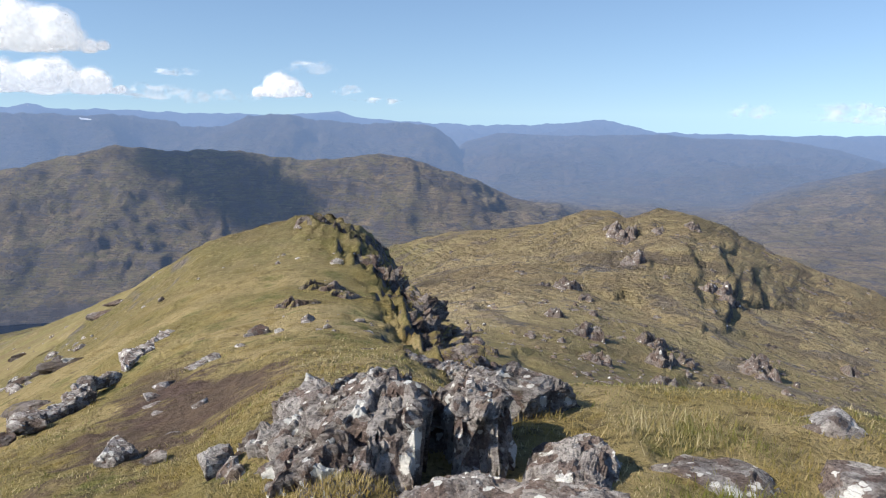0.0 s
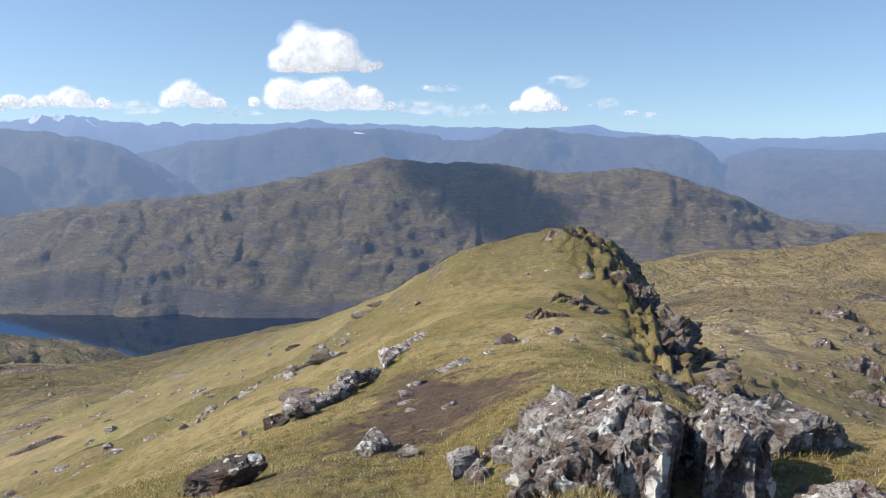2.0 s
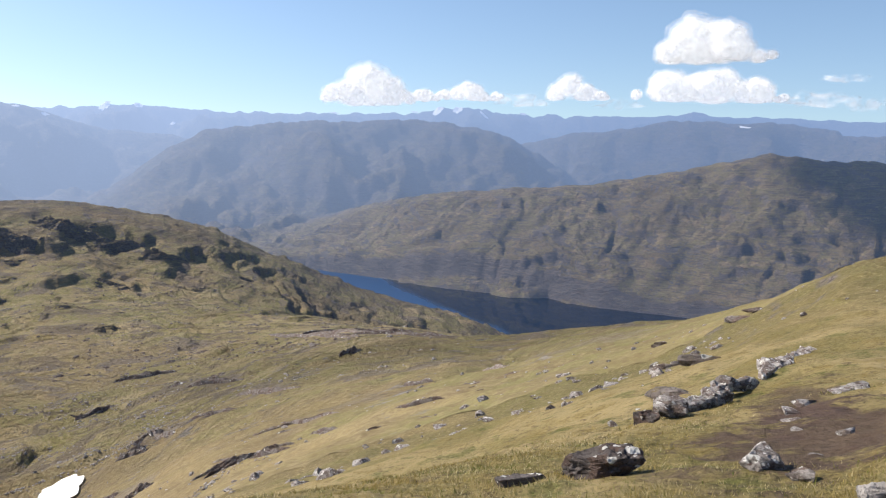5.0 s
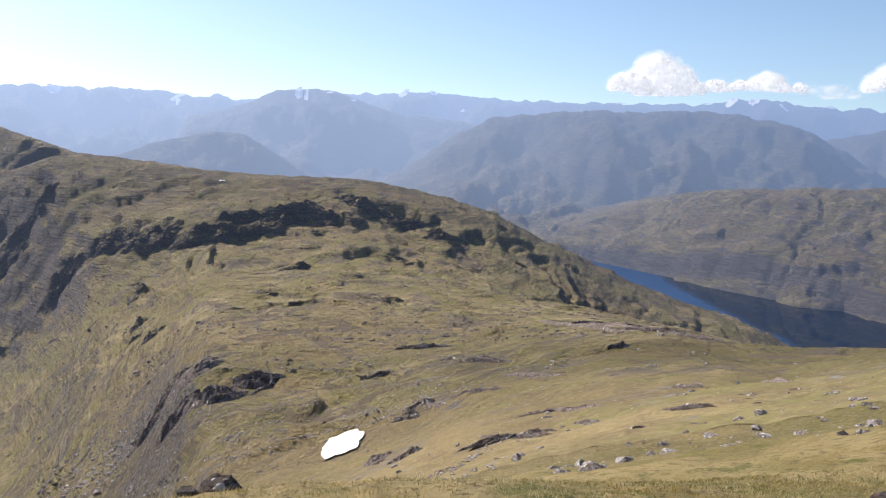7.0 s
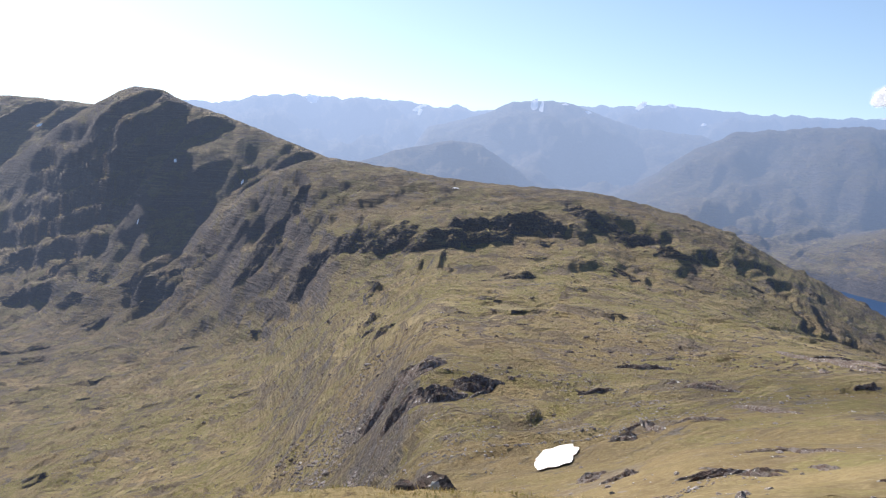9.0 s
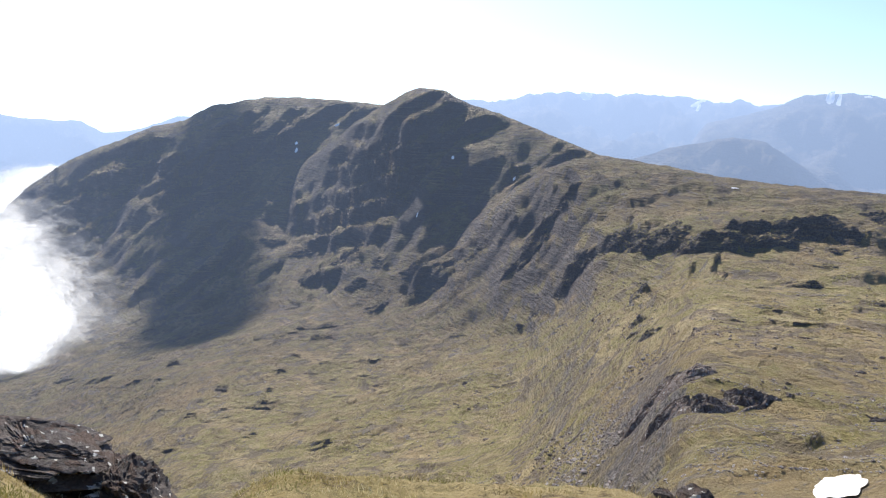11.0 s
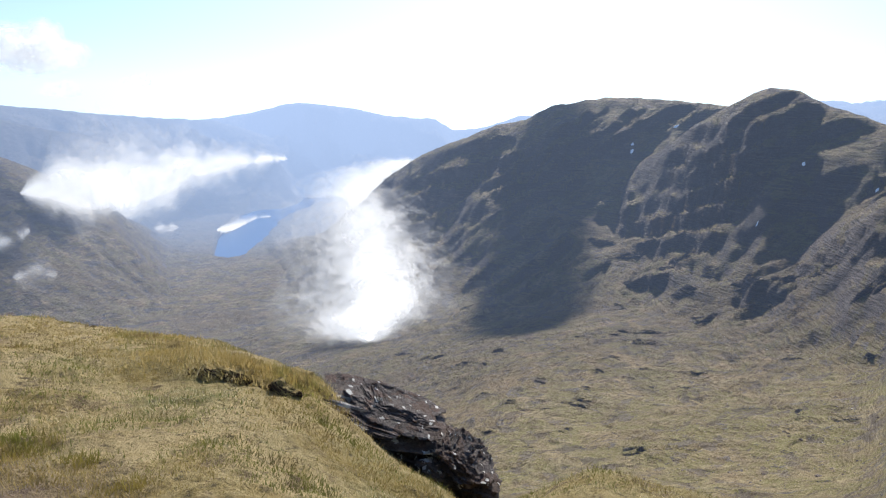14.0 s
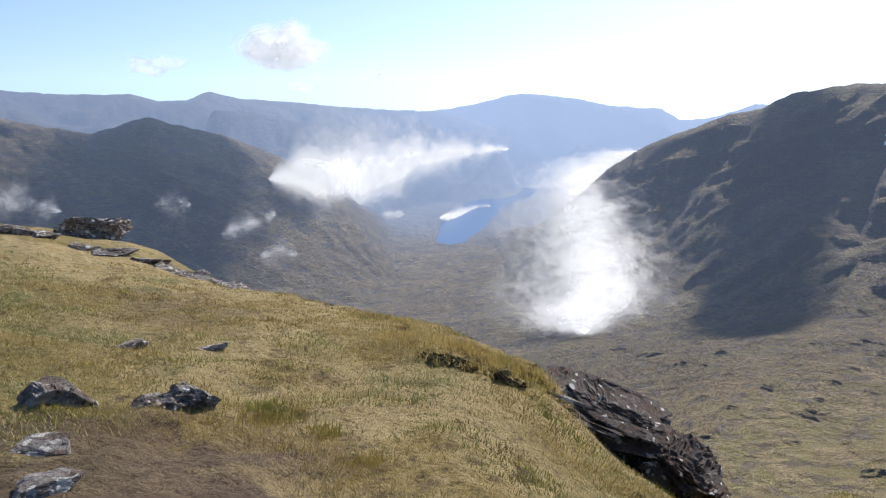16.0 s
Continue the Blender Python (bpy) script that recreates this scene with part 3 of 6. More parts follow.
RIDGES = [
    Ridge("hill", "craggy grass ridge with dark rock faces beyond a col", 190, 160, [
        (6, 430, -11.0), (3.2, 420, -9.52), (-0.8, 400, -8.5), (-4.8, 390, -8.12), (-7.2, 380, -7.78), (-10.3, 370, -6.63), (-11.8, 365, -6.54),
        (-13, 360, -7.01), (-15, 355, -6.35), (-17.1, 350, -6.64), (-19.3, 350, -7.29), (-23, 345, -9.29), (-25.4, 340, -10.35), (-29.4, 330, -11.71), (-34, 320, -14.0)],
        rough=0.7, rills=0.0, kind_of="ridge_d", dip=0.3, step=9, beds=0.2),
    Ridge("hill", "long grassy hill scored by gullies above a loch", 500, 700, [
        (55, 2700, -7.91), (51.8, 2640, -7.3), (47.8, 2520, -6.27), (44.6, 2420, -5.61), (41.6, 2360, -5.36), (38.4, 2320, -5.12), (33.3, 2290, -4.75), (27.1, 2280, -3.59),
        (24, 2270, -2.83), (21.7, 2265, -2.33), (18.6, 2260, -2.71), (15.5, 2260, -2.62), (12.3, 2260, -2.95), (9.5, 2250, -3.35), (7.5, 2220, -3.35), (4.4, 2200, -2.89), (2.1, 2200, -3.24),
        (-0.2, 2210, -4.0), (-2.5, 2230, -4.75), (-5.1, 2250, -6.0), (-8, 2270, -6.6)], shape=1.15, rough=1.0, rills=0.8, kind_of="slope", slant=-0.15, dip=-0.10, step=42, beds=0.5, bare=0.0),
    Ridge("hill", "rounded grassy shoulder with shaded crags on its face", 260, 400, [
        (100, 1120, -13), (95, 1080, -8), (91, 1020, -5.0), (88.5, 980, -4.2), (86.4, 960, -4.27), (82.5, 920, -4.66), (78.5, 890, -5.32), (74.5, 870, -5.63), (70.6, 850, -5.76), (67.4, 840, -6.06), (62.8, 820, -7.15),
        (59.1, 810, -8.25), (56.2, 800, -9.9), (54, 800, -10.85), (52.5, 800, -11.65), (50.6, 795, -12.5), (47.6, 790, -13.5), (44, 780, -14.4), (41, 770, -15.4), (38, 760, -16.8)], rough=0.95, shape=0.8, warp=0.04, dip=0.10, step=16, beds=0.55, kind_of="slope", cliff=[(57, 0.2, 0.05), (60.3, 0.25, 0.25), (62.7, 0.25, 0.30), (66, 0.25, 0.46), (68.5, 0.3, 0.34), (70.2, 0.42, 0.12), (72, 0.48, 0.42), (75, 0.55, 0.36), (78, 0.62, 0.22), (80, 0.64, 0.2), (83, 0.64, 0.1), (86, 0.64, 0.25), (90, 0.55, 0.2), (93, 0.5, 0.0)], rills=0.3),
    Ridge("mountain", "dark pointed mountain with shaded gullies and snow specks", 540, 500, [
        (108, 1620, -5.0), (104.2, 1500, -2.07), (102.3, 1450, -0.9), (101.2, 1430, -0.25), (99.7, 1400, 0.44), (97.8, 1380, 0.15), (96.3, 1360, -0.66), (94.4, 1320, -1.2),
        (90.8, 1240, -2.62), (87.2, 1150, -3.98), (83.9, 1080, -4.4), (80, 1040, -5.4)], rough=0.8, rills=0.35, kind_of="slope", slant=-0.7, warp=0.03, shape=1.9, dip=0.42, step=34, beds=0.75, bare=0.2),
    Ridge("mountain", "broad shadowed mountain with a long steep flank", 800, 700, [
        (98, 1800, -1.6), (102.3, 1830, -0.83), (103.5, 1840, -0.72), (106.6, 1860, -0.47), (109.7, 1880, -0.37), (113.6, 1900, -0.97), (115.6, 1920, -2.02), (117.5, 1950, -2.41),
        (119.5, 2000, -3.3), (121.4, 2060, -3.95), (123.4, 2150, -5.0), (125.3, 2250, -6.31), (127, 2300, -8.0), (130, 2350, -10.5), (134, 2400, -13.0)], rough=0.75, rills=0.3, kind_of="slope", slant=-0.6, warp=0.04, shape=1.7, dip=0.40, step=40, beds=0.75, bare=0.1),
    Ridge("hill", "dark craggy spur above valley mist", 900, 500, [
        (184, 2300, -2.0), (172, 2350, -2.0), (164.9, 2400, -2.37), (162.5, 2400, -2.96), (159.9, 2400, -3.46), (156.4, 2420, -2.45), (154.7, 2440, -2.96), (151.5, 2500, -3.77),
        (147.8, 2560, -5.38), (146.3, 2600, -6.19), (143, 2650, -8.6), (140, 2700, -11.0)], rough=0.8, rills=0.7, kind_of="slope", slant=0.5, dip=-0.25, step=45, beds=0.6),
    Ridge("mountain", "long bare mountain with a small peaked top", 900, 700, [
        (190, 3400, -0.9), (164.7, 3400, -0.67), (161.6, 3400, -0.95), (157.3, 3400, -0.99), (155.6, 3420, -1.48), (153.9, 3450, -1.43), (152.4, 3550, -0.85), (150.2, 3650, -1.35),
        (146.9, 3800, -1.57), (143.8, 4000, -1.97), (139.9, 4250, -2.19), (136.8, 4500, -2.31), (133, 4550, -3.4)], rough=0.6, kind_of="far"),
    Ridge("hill", "low dark hill range beyond the valley", 400, 250, [
        (152.1, 3150, -2.1), (149.5, 3250, -2.3), (146.9, 3350, -2.9), (142.3, 3700, -3.6), (137.6, 4150, -3.75), (134, 4350, -3.76), (132.1, 4420, -4.02), (130, 4450, -5.0)], rough=0.6),
    Ridge("hill", "far low hill at the bend of the valley", 220, 200, [
        (137.6, 4580, -4.9), (134, 4580, -4.2), (131, 4600, -3.8), (128.2, 4620, -3.85), (125.4, 4640, -4.75), (123.9, 4640, -5.11)], rough=0.6),
    Ridge("mountain_range", "pale blue far mountains in sunlit haze", 500, 100, [
        (141, 4750, -2.5), (138.7, 4750, -2.29), (136.5, 4750, -2.2), (134, 4750, -1.71), (132.1, 4750, -1.2), (130.5, 4750, -1.1), (128.5, 4750, -1.29), (125.1, 4750, -1.9),
        (123.3, 4750, -2.0), (121.8, 4750, -2.08), (120.6, 4750, -2.8), (118.4, 4750, -2.6), (115.8, 4750, -1.75), (112, 4750, -1.9)], rough=0.7),
    Ridge("mountain_range", "blue far mountains streaked with old snow", 700, 100, [
        (100, 4700, -0.5), (96, 4700, -0.28), (94, 4700, -0.47), (92.2, 4700, 0.12), (89.2, 4700, 0.23), (86.1, 4700, 0.19), (82.2, 4700, 0.14), (79.9, 4700, -0.28),
        (78.3, 4700, -0.15), (76.8, 4700, -0.4), (71.3, 4700, 0.1), (67.5, 4700, 0.2), (65.8, 4700, 0.43), (64.2, 4700, 0.37), (62.5, 4700, 0.37), (58.8, 4700, 0.05),
        (54.1, 4700, -0.07), (49.5, 4700, -0.01), (45.1, 4700, 0.05), (43.6, 4700, 0.46), (41.7, 4700, 0.41), (38.6, 4700, 0.03), (34.1, 4700, -0.06)], rough=1.8),
    Ridge("mountain_range", "hazy blue skyline of low far hills", 700, 100, [
        (34.1, 4720, -0.06), (28, 4720, 0.0), (26.6, 4720, 0.32), (25.3, 4720, -0.01), (21.7, 4720, 0.0), (16.8, 4720, -0.21), (11.7, 4720, -0.27), (8.5, 4720, -0.1),
        (7.1, 4720, 0.0), (5.9, 4720, -0.41), (2.4, 4720, -0.65), (-3.1, 4720, -0.87), (-7, 4720, -0.74), (-11.2, 4720, -0.43), (-13.5, 4720, -0.85), (-14.6, 4720, -1.21),
        (-23.1, 4720, -1.25), (-28.4, 4720, -1.2), (-40, 4720, -1.2)], rough=0.9),
    Ridge("mountain_range", "dark flat-topped range ending in a steep cliff", 900, 400, [
        (34, 3650, -1.5), (28.2, 3650, -0.31), (25.7, 3650, -0.36), (21.7, 3650, -0.36), (20, 3650, -0.78), (17.2, 3650, -1.14), (14.7, 3650, -1.01), (13.2, 3650, -0.36),
        (10.5, 3650, -0.22), (8.6, 3650, -0.63), (5.6, 3650, -0.79), (2.4, 3650, -0.69), (0.5, 3650, -0.9), (-0.7, 3650, -1.79), (-1.9, 3650, -3.34), (-3, 3650, -4.5)], rough=1.1, shape=1.7, step=60, beds=0.4, rills=0.3),
    Ridge("hill", "brown moorland rise in haze", 900, 300, [
        (-2, 3900, -1.9), (-3.9, 3900, -1.36), (-8.5, 3900, -1.5), (-15.3, 3900, -1.32), (-17.2, 3900, -1.55), (-22.4, 3900, -1.55), (-25.8, 3900, -2.07), (-28.6, 3900, -2.85), (-36, 3900, -3.2)], rough=0.5),
    Ridge("hill", "brown heather moor hill", 600, 500, [
        (-17, 2900, -6.6), (-19.9, 2900, -5.94), (-21, 2900, -5.34), (-24.9, 2900, -4.06), (-28.6, 2900, -3.13), (-36, 2900, -3.0)], rough=0.5),
    Ridge("mountain_range", "blue-grey mountain with shaded hollows", 900, 400, [
        (66, 3350, -5.1), (62.2, 3350, -2.53), (59.5, 3350, -1.1), (57.2, 3350, -0.96), (52.6, 3350, -0.52), (49.4, 3350, -0.59), (47.1, 3350, -0.36), (44, 3350, -0.51),
        (41.6, 3350, -0.86), (38.9, 3350, -1.58), (36.9, 3350, -2.7), (35.4, 3350, -3.6)], rough=1.4, shape=1.7, step=60, beds=0.4, rills=0.3),
    Ridge("mountain_range", "blue-grey rounded mountain", 900, 400, [
        (40, 3750, -2.6), (37.7, 3750, -1.95), (34.4, 3750, -1.19), (30, 3750, -0.84), (29, 3750, -0.46), (25.6, 3750, -0.39), (23.3, 3750, -0.63), (21.1, 3750, -0.38), (18, 3750, -0.8)], rough=1.1, shape=1.7, step=60, beds=0.4, rills=0.3),
    Ridge("mountain_range", "pale blue mountain with snow streaks", 900, 200, [
        (80, 4150, -1.6), (76.8, 4150, -0.72), (74.5, 4150, 0.27), (71.9, 4150, 0.46), (70.3, 4150, 0.24), (68.3, 4150, -0.45), (65.8, 4150, -1.16), (61.4, 4150, -1.6), (58, 4150, -2.4)], rough=0.9, shape=1.7, step=60, beds=0.4, rills=0.3),
    Ridge("hill", "small hazy blue hill", 300, 300, [
        (87, 3300, -5.0), (85.6, 3300, -4.36), (82.5, 3300, -3.29), (78.6, 3300, -2.49), (76.6, 3300, -2.69), (74.6, 3300, -3.98), (72.9, 3300, -5.09), (71, 3300, -6.0)], rough=0.6),
    Ridge("mountain_range", "blue far hills all round", 600, 100, [
        (182, 4700, -0.8), (200, 4700, -0.5), (230, 4700, -0.8), (260, 4700, -0.6), (290, 4700, -0.9), (322, 4700, -1.2)], rough=0.7),
]

LOCH_Z, LOCH2_Z = -424.0, -548.0


def land(az, r):
    """Height of the land and the number of the ridge that makes it (-1: the open slopes)."""
    a = np.radians(az)
    x, y = -np.sin(a) * r, np.cos(a) * r
    z = base_height(az, r)
    # the long loch in the north valley, and the one in the south valley
    shore = np.interp(az, [24, 29.2, 30.8, 34.0, 36.4, 40.9, 44.2, 48.2, 52.0, 54.0, 56], [1760, 1790, 1803, 1858, 1915, 1985, 2030, 2110, 2215, 2258, 2270])
    wet = smooth(az, 20, 26) * (1 - smooth(az, 54.0, 54.9))
    bed = smooth(r, 1150, 1400) * (1 - smooth(r, shore - 25, shore + 25)) * wet
    dry = smooth(r, shore - 25, shore + 25)
    z = np.where((r > 1000) & (r < 3000) & (az > 15) & (az < 75), z * (1 - bed) + bed * -450, z)
    z = np.where((r > 1700) & (az > 15) & (az < 75), np.maximum(z, -424 + 30 * (dry * 2 - 1)), z)
    z = np.where((r > 1300) & (az > 54.5) & (az < 75), np.maximum(z, -412), z)
    mid = np.interp(r, [2600, 3036, 3447, 3891, 4450], [136.3, 135.2, 134.1, 131.7, 128.3])
    half = np.interp(r, [2590, 2640, 3036, 3447, 3891, 4400, 4500], [0, 0.9, 1.5, 1.4, 1.9, 1.0, 0])
    pool = 1 - smooth(np.abs(az - mid + 0.25 * wave(r / 90, az)) , half * 0.85, half * 1.15 + 0.05)
    z = np.where((r > 2500) & (az > 110) & (az < 160), np.maximum(z, -541 + 0.0 * z) - 40 * pool, z)
    base = z
    # turf hummocks and outcrops on the open slopes
    size = np.clip(r * 0.14, 0.6, 120)
    grow = np.clip(r * 0.0035, 0.02, 3.5)
    z = z + (1 - smooth(r, 14, 24)) * smooth(r, 1.5, 3) * (0.045 * fractal(x / 0.75, y / 0.75, 3, 0.6, 1) + 0.02 * ridged(x / 0.5, y / 0.5, 2, 2))
    z = z + grow * (fractal(x / 1.7, y / 1.7, 3, 0.5) * (r < 60) * 0.6)
    z = z + smooth(r, 9, 22) * (1 - smooth(r, 60, 140)) * 0.20 * fractal(x / 4.5, y / 4.5, 4, 0.55, 3)
    z = z + smooth(r, 20, 90) * (1.1 * fractal(x / 34, y / 34, 5, 0.55, 1)) + smooth(r, 150, 600) * 5.0 * fractal(x / 150, y / 150, 5, 0.5, 2)
    # ledges: strata that rise towards the sun and break off on the shaded side
    patch = smooth(fractal(x / 60, y / 60, 3, 0.5, 3), 0.05, 0.55) * smooth(r, 60, 120)
    along = (x * 0.92 + y * 0.38) / np.clip(r * 0.12, 12, 32) + 0.9 * fractal(x / 45, y / 45, 4, 0.55, 2)
    right = smooth(-az, -6, 6) + smooth(az, 300, 320)
    z = z + patch * right * np.clip(r * 0.008, 0, 1.5) * (saw(along) - 0.4)
    across = (r / 27) + 1.2 * fractal(x / 70, y / 70, 4, 0.55, 1)
    corrie = smooth(az, 30, 60) * (1 - smooth(az, 180, 200)) * smooth(r, 110, 200) * (1 - smooth(r, 1500, 2100))
    z = z + smooth(fractal(x / 90, y / 90, 4, 0.55, 0), -0.1, 0.45) * corrie * 3.0 * (saw(-across) - 0.4)
    # the ridge's broken edge: steps of rock on its right-hand side
    near = (r > 8) & (r < 60) & (az < 14) & (az > -16)
    if near.any():
        edge = np.interp(r[near], [9, 12.8, 15.8, 19.5, 22.5, 25.5, 29, 32, 36, 45], [-6.5, -4.6, -2.2, -0.2, 1.0, 2.3, 4.0, 5.3, 7.2, 8.6])
        out = np.radians(edge - az[near]) * r[near]
        xs, ys, zs = x[near], y[near], z[near]
        zone = smooth(out, -2.0, -0.6) * (1 - smooth(out, 4.0, 9.0)) * smooth(r[near], 9, 12) * (1 - smooth(r[near], 40, 52))
        bed = (zs + 0.25 * xs) / 0.95 + 0.6 * fractal(xs / 2.2, ys / 2.2, 3, 0.5, 1)
        fine = (zs - 0.2 * xs) / 0.36 + 0.6 * fractal(xs / 0.9, ys / 0.9, 3, 0.5, 2)
        z[near] = zs + zone * (0.78 * (saw(-bed) - 0.35) + 0.22 * (saw(-fine) - 0.5) + 0.16 * fractal(xs / 0.7, ys / 0.7, 3, 0.6, 3))
    who = np.full(z.shape, -1)
    z0 = z.copy()
    for k, ridge in enumerate(RIDGES):
        sel = (az > ridge.az[0] - 3) & (az < ridge.az[-1] + 3) & (r > (ridge.r.min() - ridge.near - 40)) & (r < ridge.r.max() + ridge.far + 40)
        if not sel.any():
            continue
        h = ridge.height(az[sel], r[sel], x[sel], y[sel], base[sel], z0[sel])
        if ridge.kind_of == "ridge_d":
            h = h + (z0[sel] - base[sel]) * 0.6
        better = h > z[sel] + 0.01
        zz, ww = z[sel], who[sel]
        ww[better], zz[better] = k, h[better]
        z[sel], who[sel] = zz, ww
    return x, y, z, who


def mesh_of(name, verts, quads, material, smooth_faces=True):
    me = bpy.data.meshes.new(name)
    me.vertices.add(len(verts))
    me.vertices.foreach_set("co", np.ascontiguousarray(verts, np.float32).ravel())
    n = quads.shape[1]
    me.loops.add(quads.size)
    me.loops.foreach_set("vertex_index", np.ascontiguousarray(quads, np.int32).ravel())
    me.polygons.add(len(quads))
    me.polygons.foreach_set("loop_start", np.arange(0, quads.size, n, dtype=np.int32))
    me.update(calc_edges=True)
    me.polygons.foreach_set("use_smooth", np.full(len(quads), smooth_faces))
    if material:
        me.materials.append(material)
    return me


def ring_of_land(step, radii, tuck):
    """A ring of the land round the summit; its outer rim is tucked under the next ring."""
    azs = np.concatenate([np.arange(-33, 173, step), np.arange(173, 327, 1.0)])
    az, r = np.meshgrid(azs, radii, indexing="ij")
    x, y, z, who = land(np.where(az > 300, az - 360, az).ravel(), r.ravel())
    z = z - tuck * smooth(r.ravel(), 44.5, 46.0)
    na, nr = len(azs), len(radii)
    i, j = np.meshgrid(np.arange(na), np.arange(nr - 1), indexing="ij")
    i2 = (i + 1) % na
    quads = np.stack([i * nr + j, i * nr + j + 1, i2 * nr + j + 1, i2 * nr + j], -1).reshape(-1, 4)[:, ::-1]
    return np.stack([x, y, z], 1), quads, who, r.ravel()[quads[:, 0]]


NEAR_RADII = np.concatenate([np.geomspace(0.02, 3, 12, False), np.geomspace(3, 50, 165)])
FAR_RADII = np.concatenate([np.geomspace(45, 300, 100, False), np.geomspace(300, 1000, 165, False), np.geomspace(1000, 1500, 75, False), np.geomspace(1500, 2750, 140, False), np.geomspace(2750, 4850, 80)])


def build_land():
    verts, quads, who, dist = ring_of_land(0.22, NEAR_RADII, 0.05)
    ob = new("ground", mesh_of("ground", verts, quads, M_SUMMIT))
    tagged(ob, "dry straw-coloured summit turf with hummocks", "ground", kind="structure")
    verts, quads, who, dist = ring_of_land(0.15, FAR_RADII, 0.0)
    label = who[quads].max(axis=1)
    zones = [("ground", "green and straw mountain grass with stones and ledges", (label < 0) & (dist < 2400), M_LAND),
             ("ground", "brown moorland and valley floors in haze", (label < 0) & (dist >= 2400), M_LAND)]
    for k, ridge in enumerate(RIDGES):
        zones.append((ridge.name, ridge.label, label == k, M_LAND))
    for name, text, sel, material in zones:
        q = quads[sel]
        if not len(q):
            continue
        used, back = np.unique(q, return_inverse=True)
        ob = new(name, mesh_of(name, verts[used], back.reshape(-1, 4), material))
        if name == "ground":
            tagged(ob, text, "ground", kind="structure")
        elif name == "mountain_range":
            tagged(ob, text, "mountains", kind="structure")
        else:
            tagged(ob, text, "hill")


build_land()


def sheet(name, label, corners, z, material):
    me = bpy.data.meshes.new(name)
    me.from_pydata([tuple(at(a, r, z)) for a, r in corners], [], [tuple(range(len(corners)))])
    me.materials.append(material)
    return tagged(new(name, me), label, "lake", kind="structure")


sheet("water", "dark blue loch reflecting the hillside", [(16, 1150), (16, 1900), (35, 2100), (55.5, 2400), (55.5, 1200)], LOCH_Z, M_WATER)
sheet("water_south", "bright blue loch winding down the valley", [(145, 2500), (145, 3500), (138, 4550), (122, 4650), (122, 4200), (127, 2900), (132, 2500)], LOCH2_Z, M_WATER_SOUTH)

# ---------------------------------------------------------------- stone, turf, snow and cloud materials


def rock_material(name, pale, dark, lichen=0.5, scale=1.0, moss=0.3, turf=(0.085, 0.070, 0.022), cover=0.54):
    """Weathered schist: a crust of grey and brown patches over dark beds, round white lichens, moss on top."""
    n = Nodes(name)
    p = n.coords((scale, scale, scale))
    info = n.add("ShaderNodeObjectInfo")
    warp = n.add("ShaderNodeVectorMath", operation="ADD")
    jitter = n.add("ShaderNodeTexNoise")
    n.put(jitter.inputs["Vector"], p)
    jitter.inputs["Scale"].default_value, jitter.inputs["Detail"].default_value = 9.0, 4.0
    bend = n.add("ShaderNodeVectorMath", operation="SCALE")
    n.put(bend.inputs[0], jitter.outputs["Color"])
    bend.inputs["Scale"].default_value = 0.16
    n.put(warp.inputs[0], p)
    n.put(warp.inputs[1], bend.outputs[0])

    def cells(size):
        node = n.add("ShaderNodeTexVoronoi")
        n.put(node.inputs["Vector"], warp.outputs[0])
        node.inputs["Scale"].default_value = size
        sep = n.add("ShaderNodeSeparateColor")
        n.put(sep.inputs[0], node.outputs["Color"])
        return node.outputs["Distance"], sep.outputs[0], sep.outputs[1]

    broad = n.noise(p, 2.0, 5, 0.6)
    fine = n.noise(p, 26, 6, 0.72)
    grit = n.noise(p, 80, 4, 0.7)
    layers = n.noise(n.coords((scale * 2.5, scale * 2.5, scale * 11)), 2.0, 6, 0.7)
    up = n.upness()
    _, crust, crust2 = cells(7.0)
    c = n.mix(n.step(layers, 0.30, 0.70), dark, pale)
    c = n.mix(n.math("MULTIPLY", n.step(crust, 0.45, 0.60), 0.65), c, tuple(v * 0.95 for v in pale))
    c = n.mix(n.math("MULTIPLY", n.step(crust2, 0.58, 0.66), 0.75), c, (0.125, 0.082, 0.066))
    c = n.mix(n.math("MULTIPLY", n.step(broad, 0.47, 0.60), 0.5), c, (0.095, 0.070, 0.058))
    c = n.mix(n.math("MULTIPLY", n.step(fine, 0.50, 0.34), 0.8), c, tuple(v * 0.45 for v in dark))
    c = n.mix(n.math("MULTIPLY", n.step(fine, 0.54, 0.72), 0.55), c, tuple(v * 1.4 for v in pale))
    near, pick, _ = cells(4.2)
    ring = n.math("ADD", near, n.math("MULTIPLY", n.math("SUBTRACT", fine, 0.5), 0.5))
    white = n.math("MULTIPLY", n.step(ring, 0.40, 0.33), n.step(pick, 0.985 - 0.17 * lichen, 0.99 - 0.17 * lichen))
    near, pick, _ = cells(11.0)
    ring = n.math("ADD", near, n.math("MULTIPLY", n.math("SUBTRACT", fine, 0.5), 0.5))
    small = n.math("MULTIPLY", n.step(ring, 0.42, 0.34), n.step(pick, 0.975 - 0.14 * lichen, 0.98 - 0.14 * lichen))
    c = n.mix(n.math("MULTIPLY", n.math("MAXIMUM", white, small), 0.9), c, n.mix(grit, (0.50, 0.50, 0.48), (0.84, 0.84, 0.81)))
    green = n.math("MULTIPLY", n.step(n.noise(p, 2.9, 5, 0.65), cover, cover + 0.1), n.step(up, 0.35, 0.8))
    c = n.mix(n.math("MULTIPLY", green, moss), c, turf)
    tint = n.math("ADD", n.math("MULTIPLY", info.outputs["Random"], 0.35), 0.82)
    mult = n.add("ShaderNodeVectorMath", operation="SCALE")
    n.put(mult.inputs[0], c)
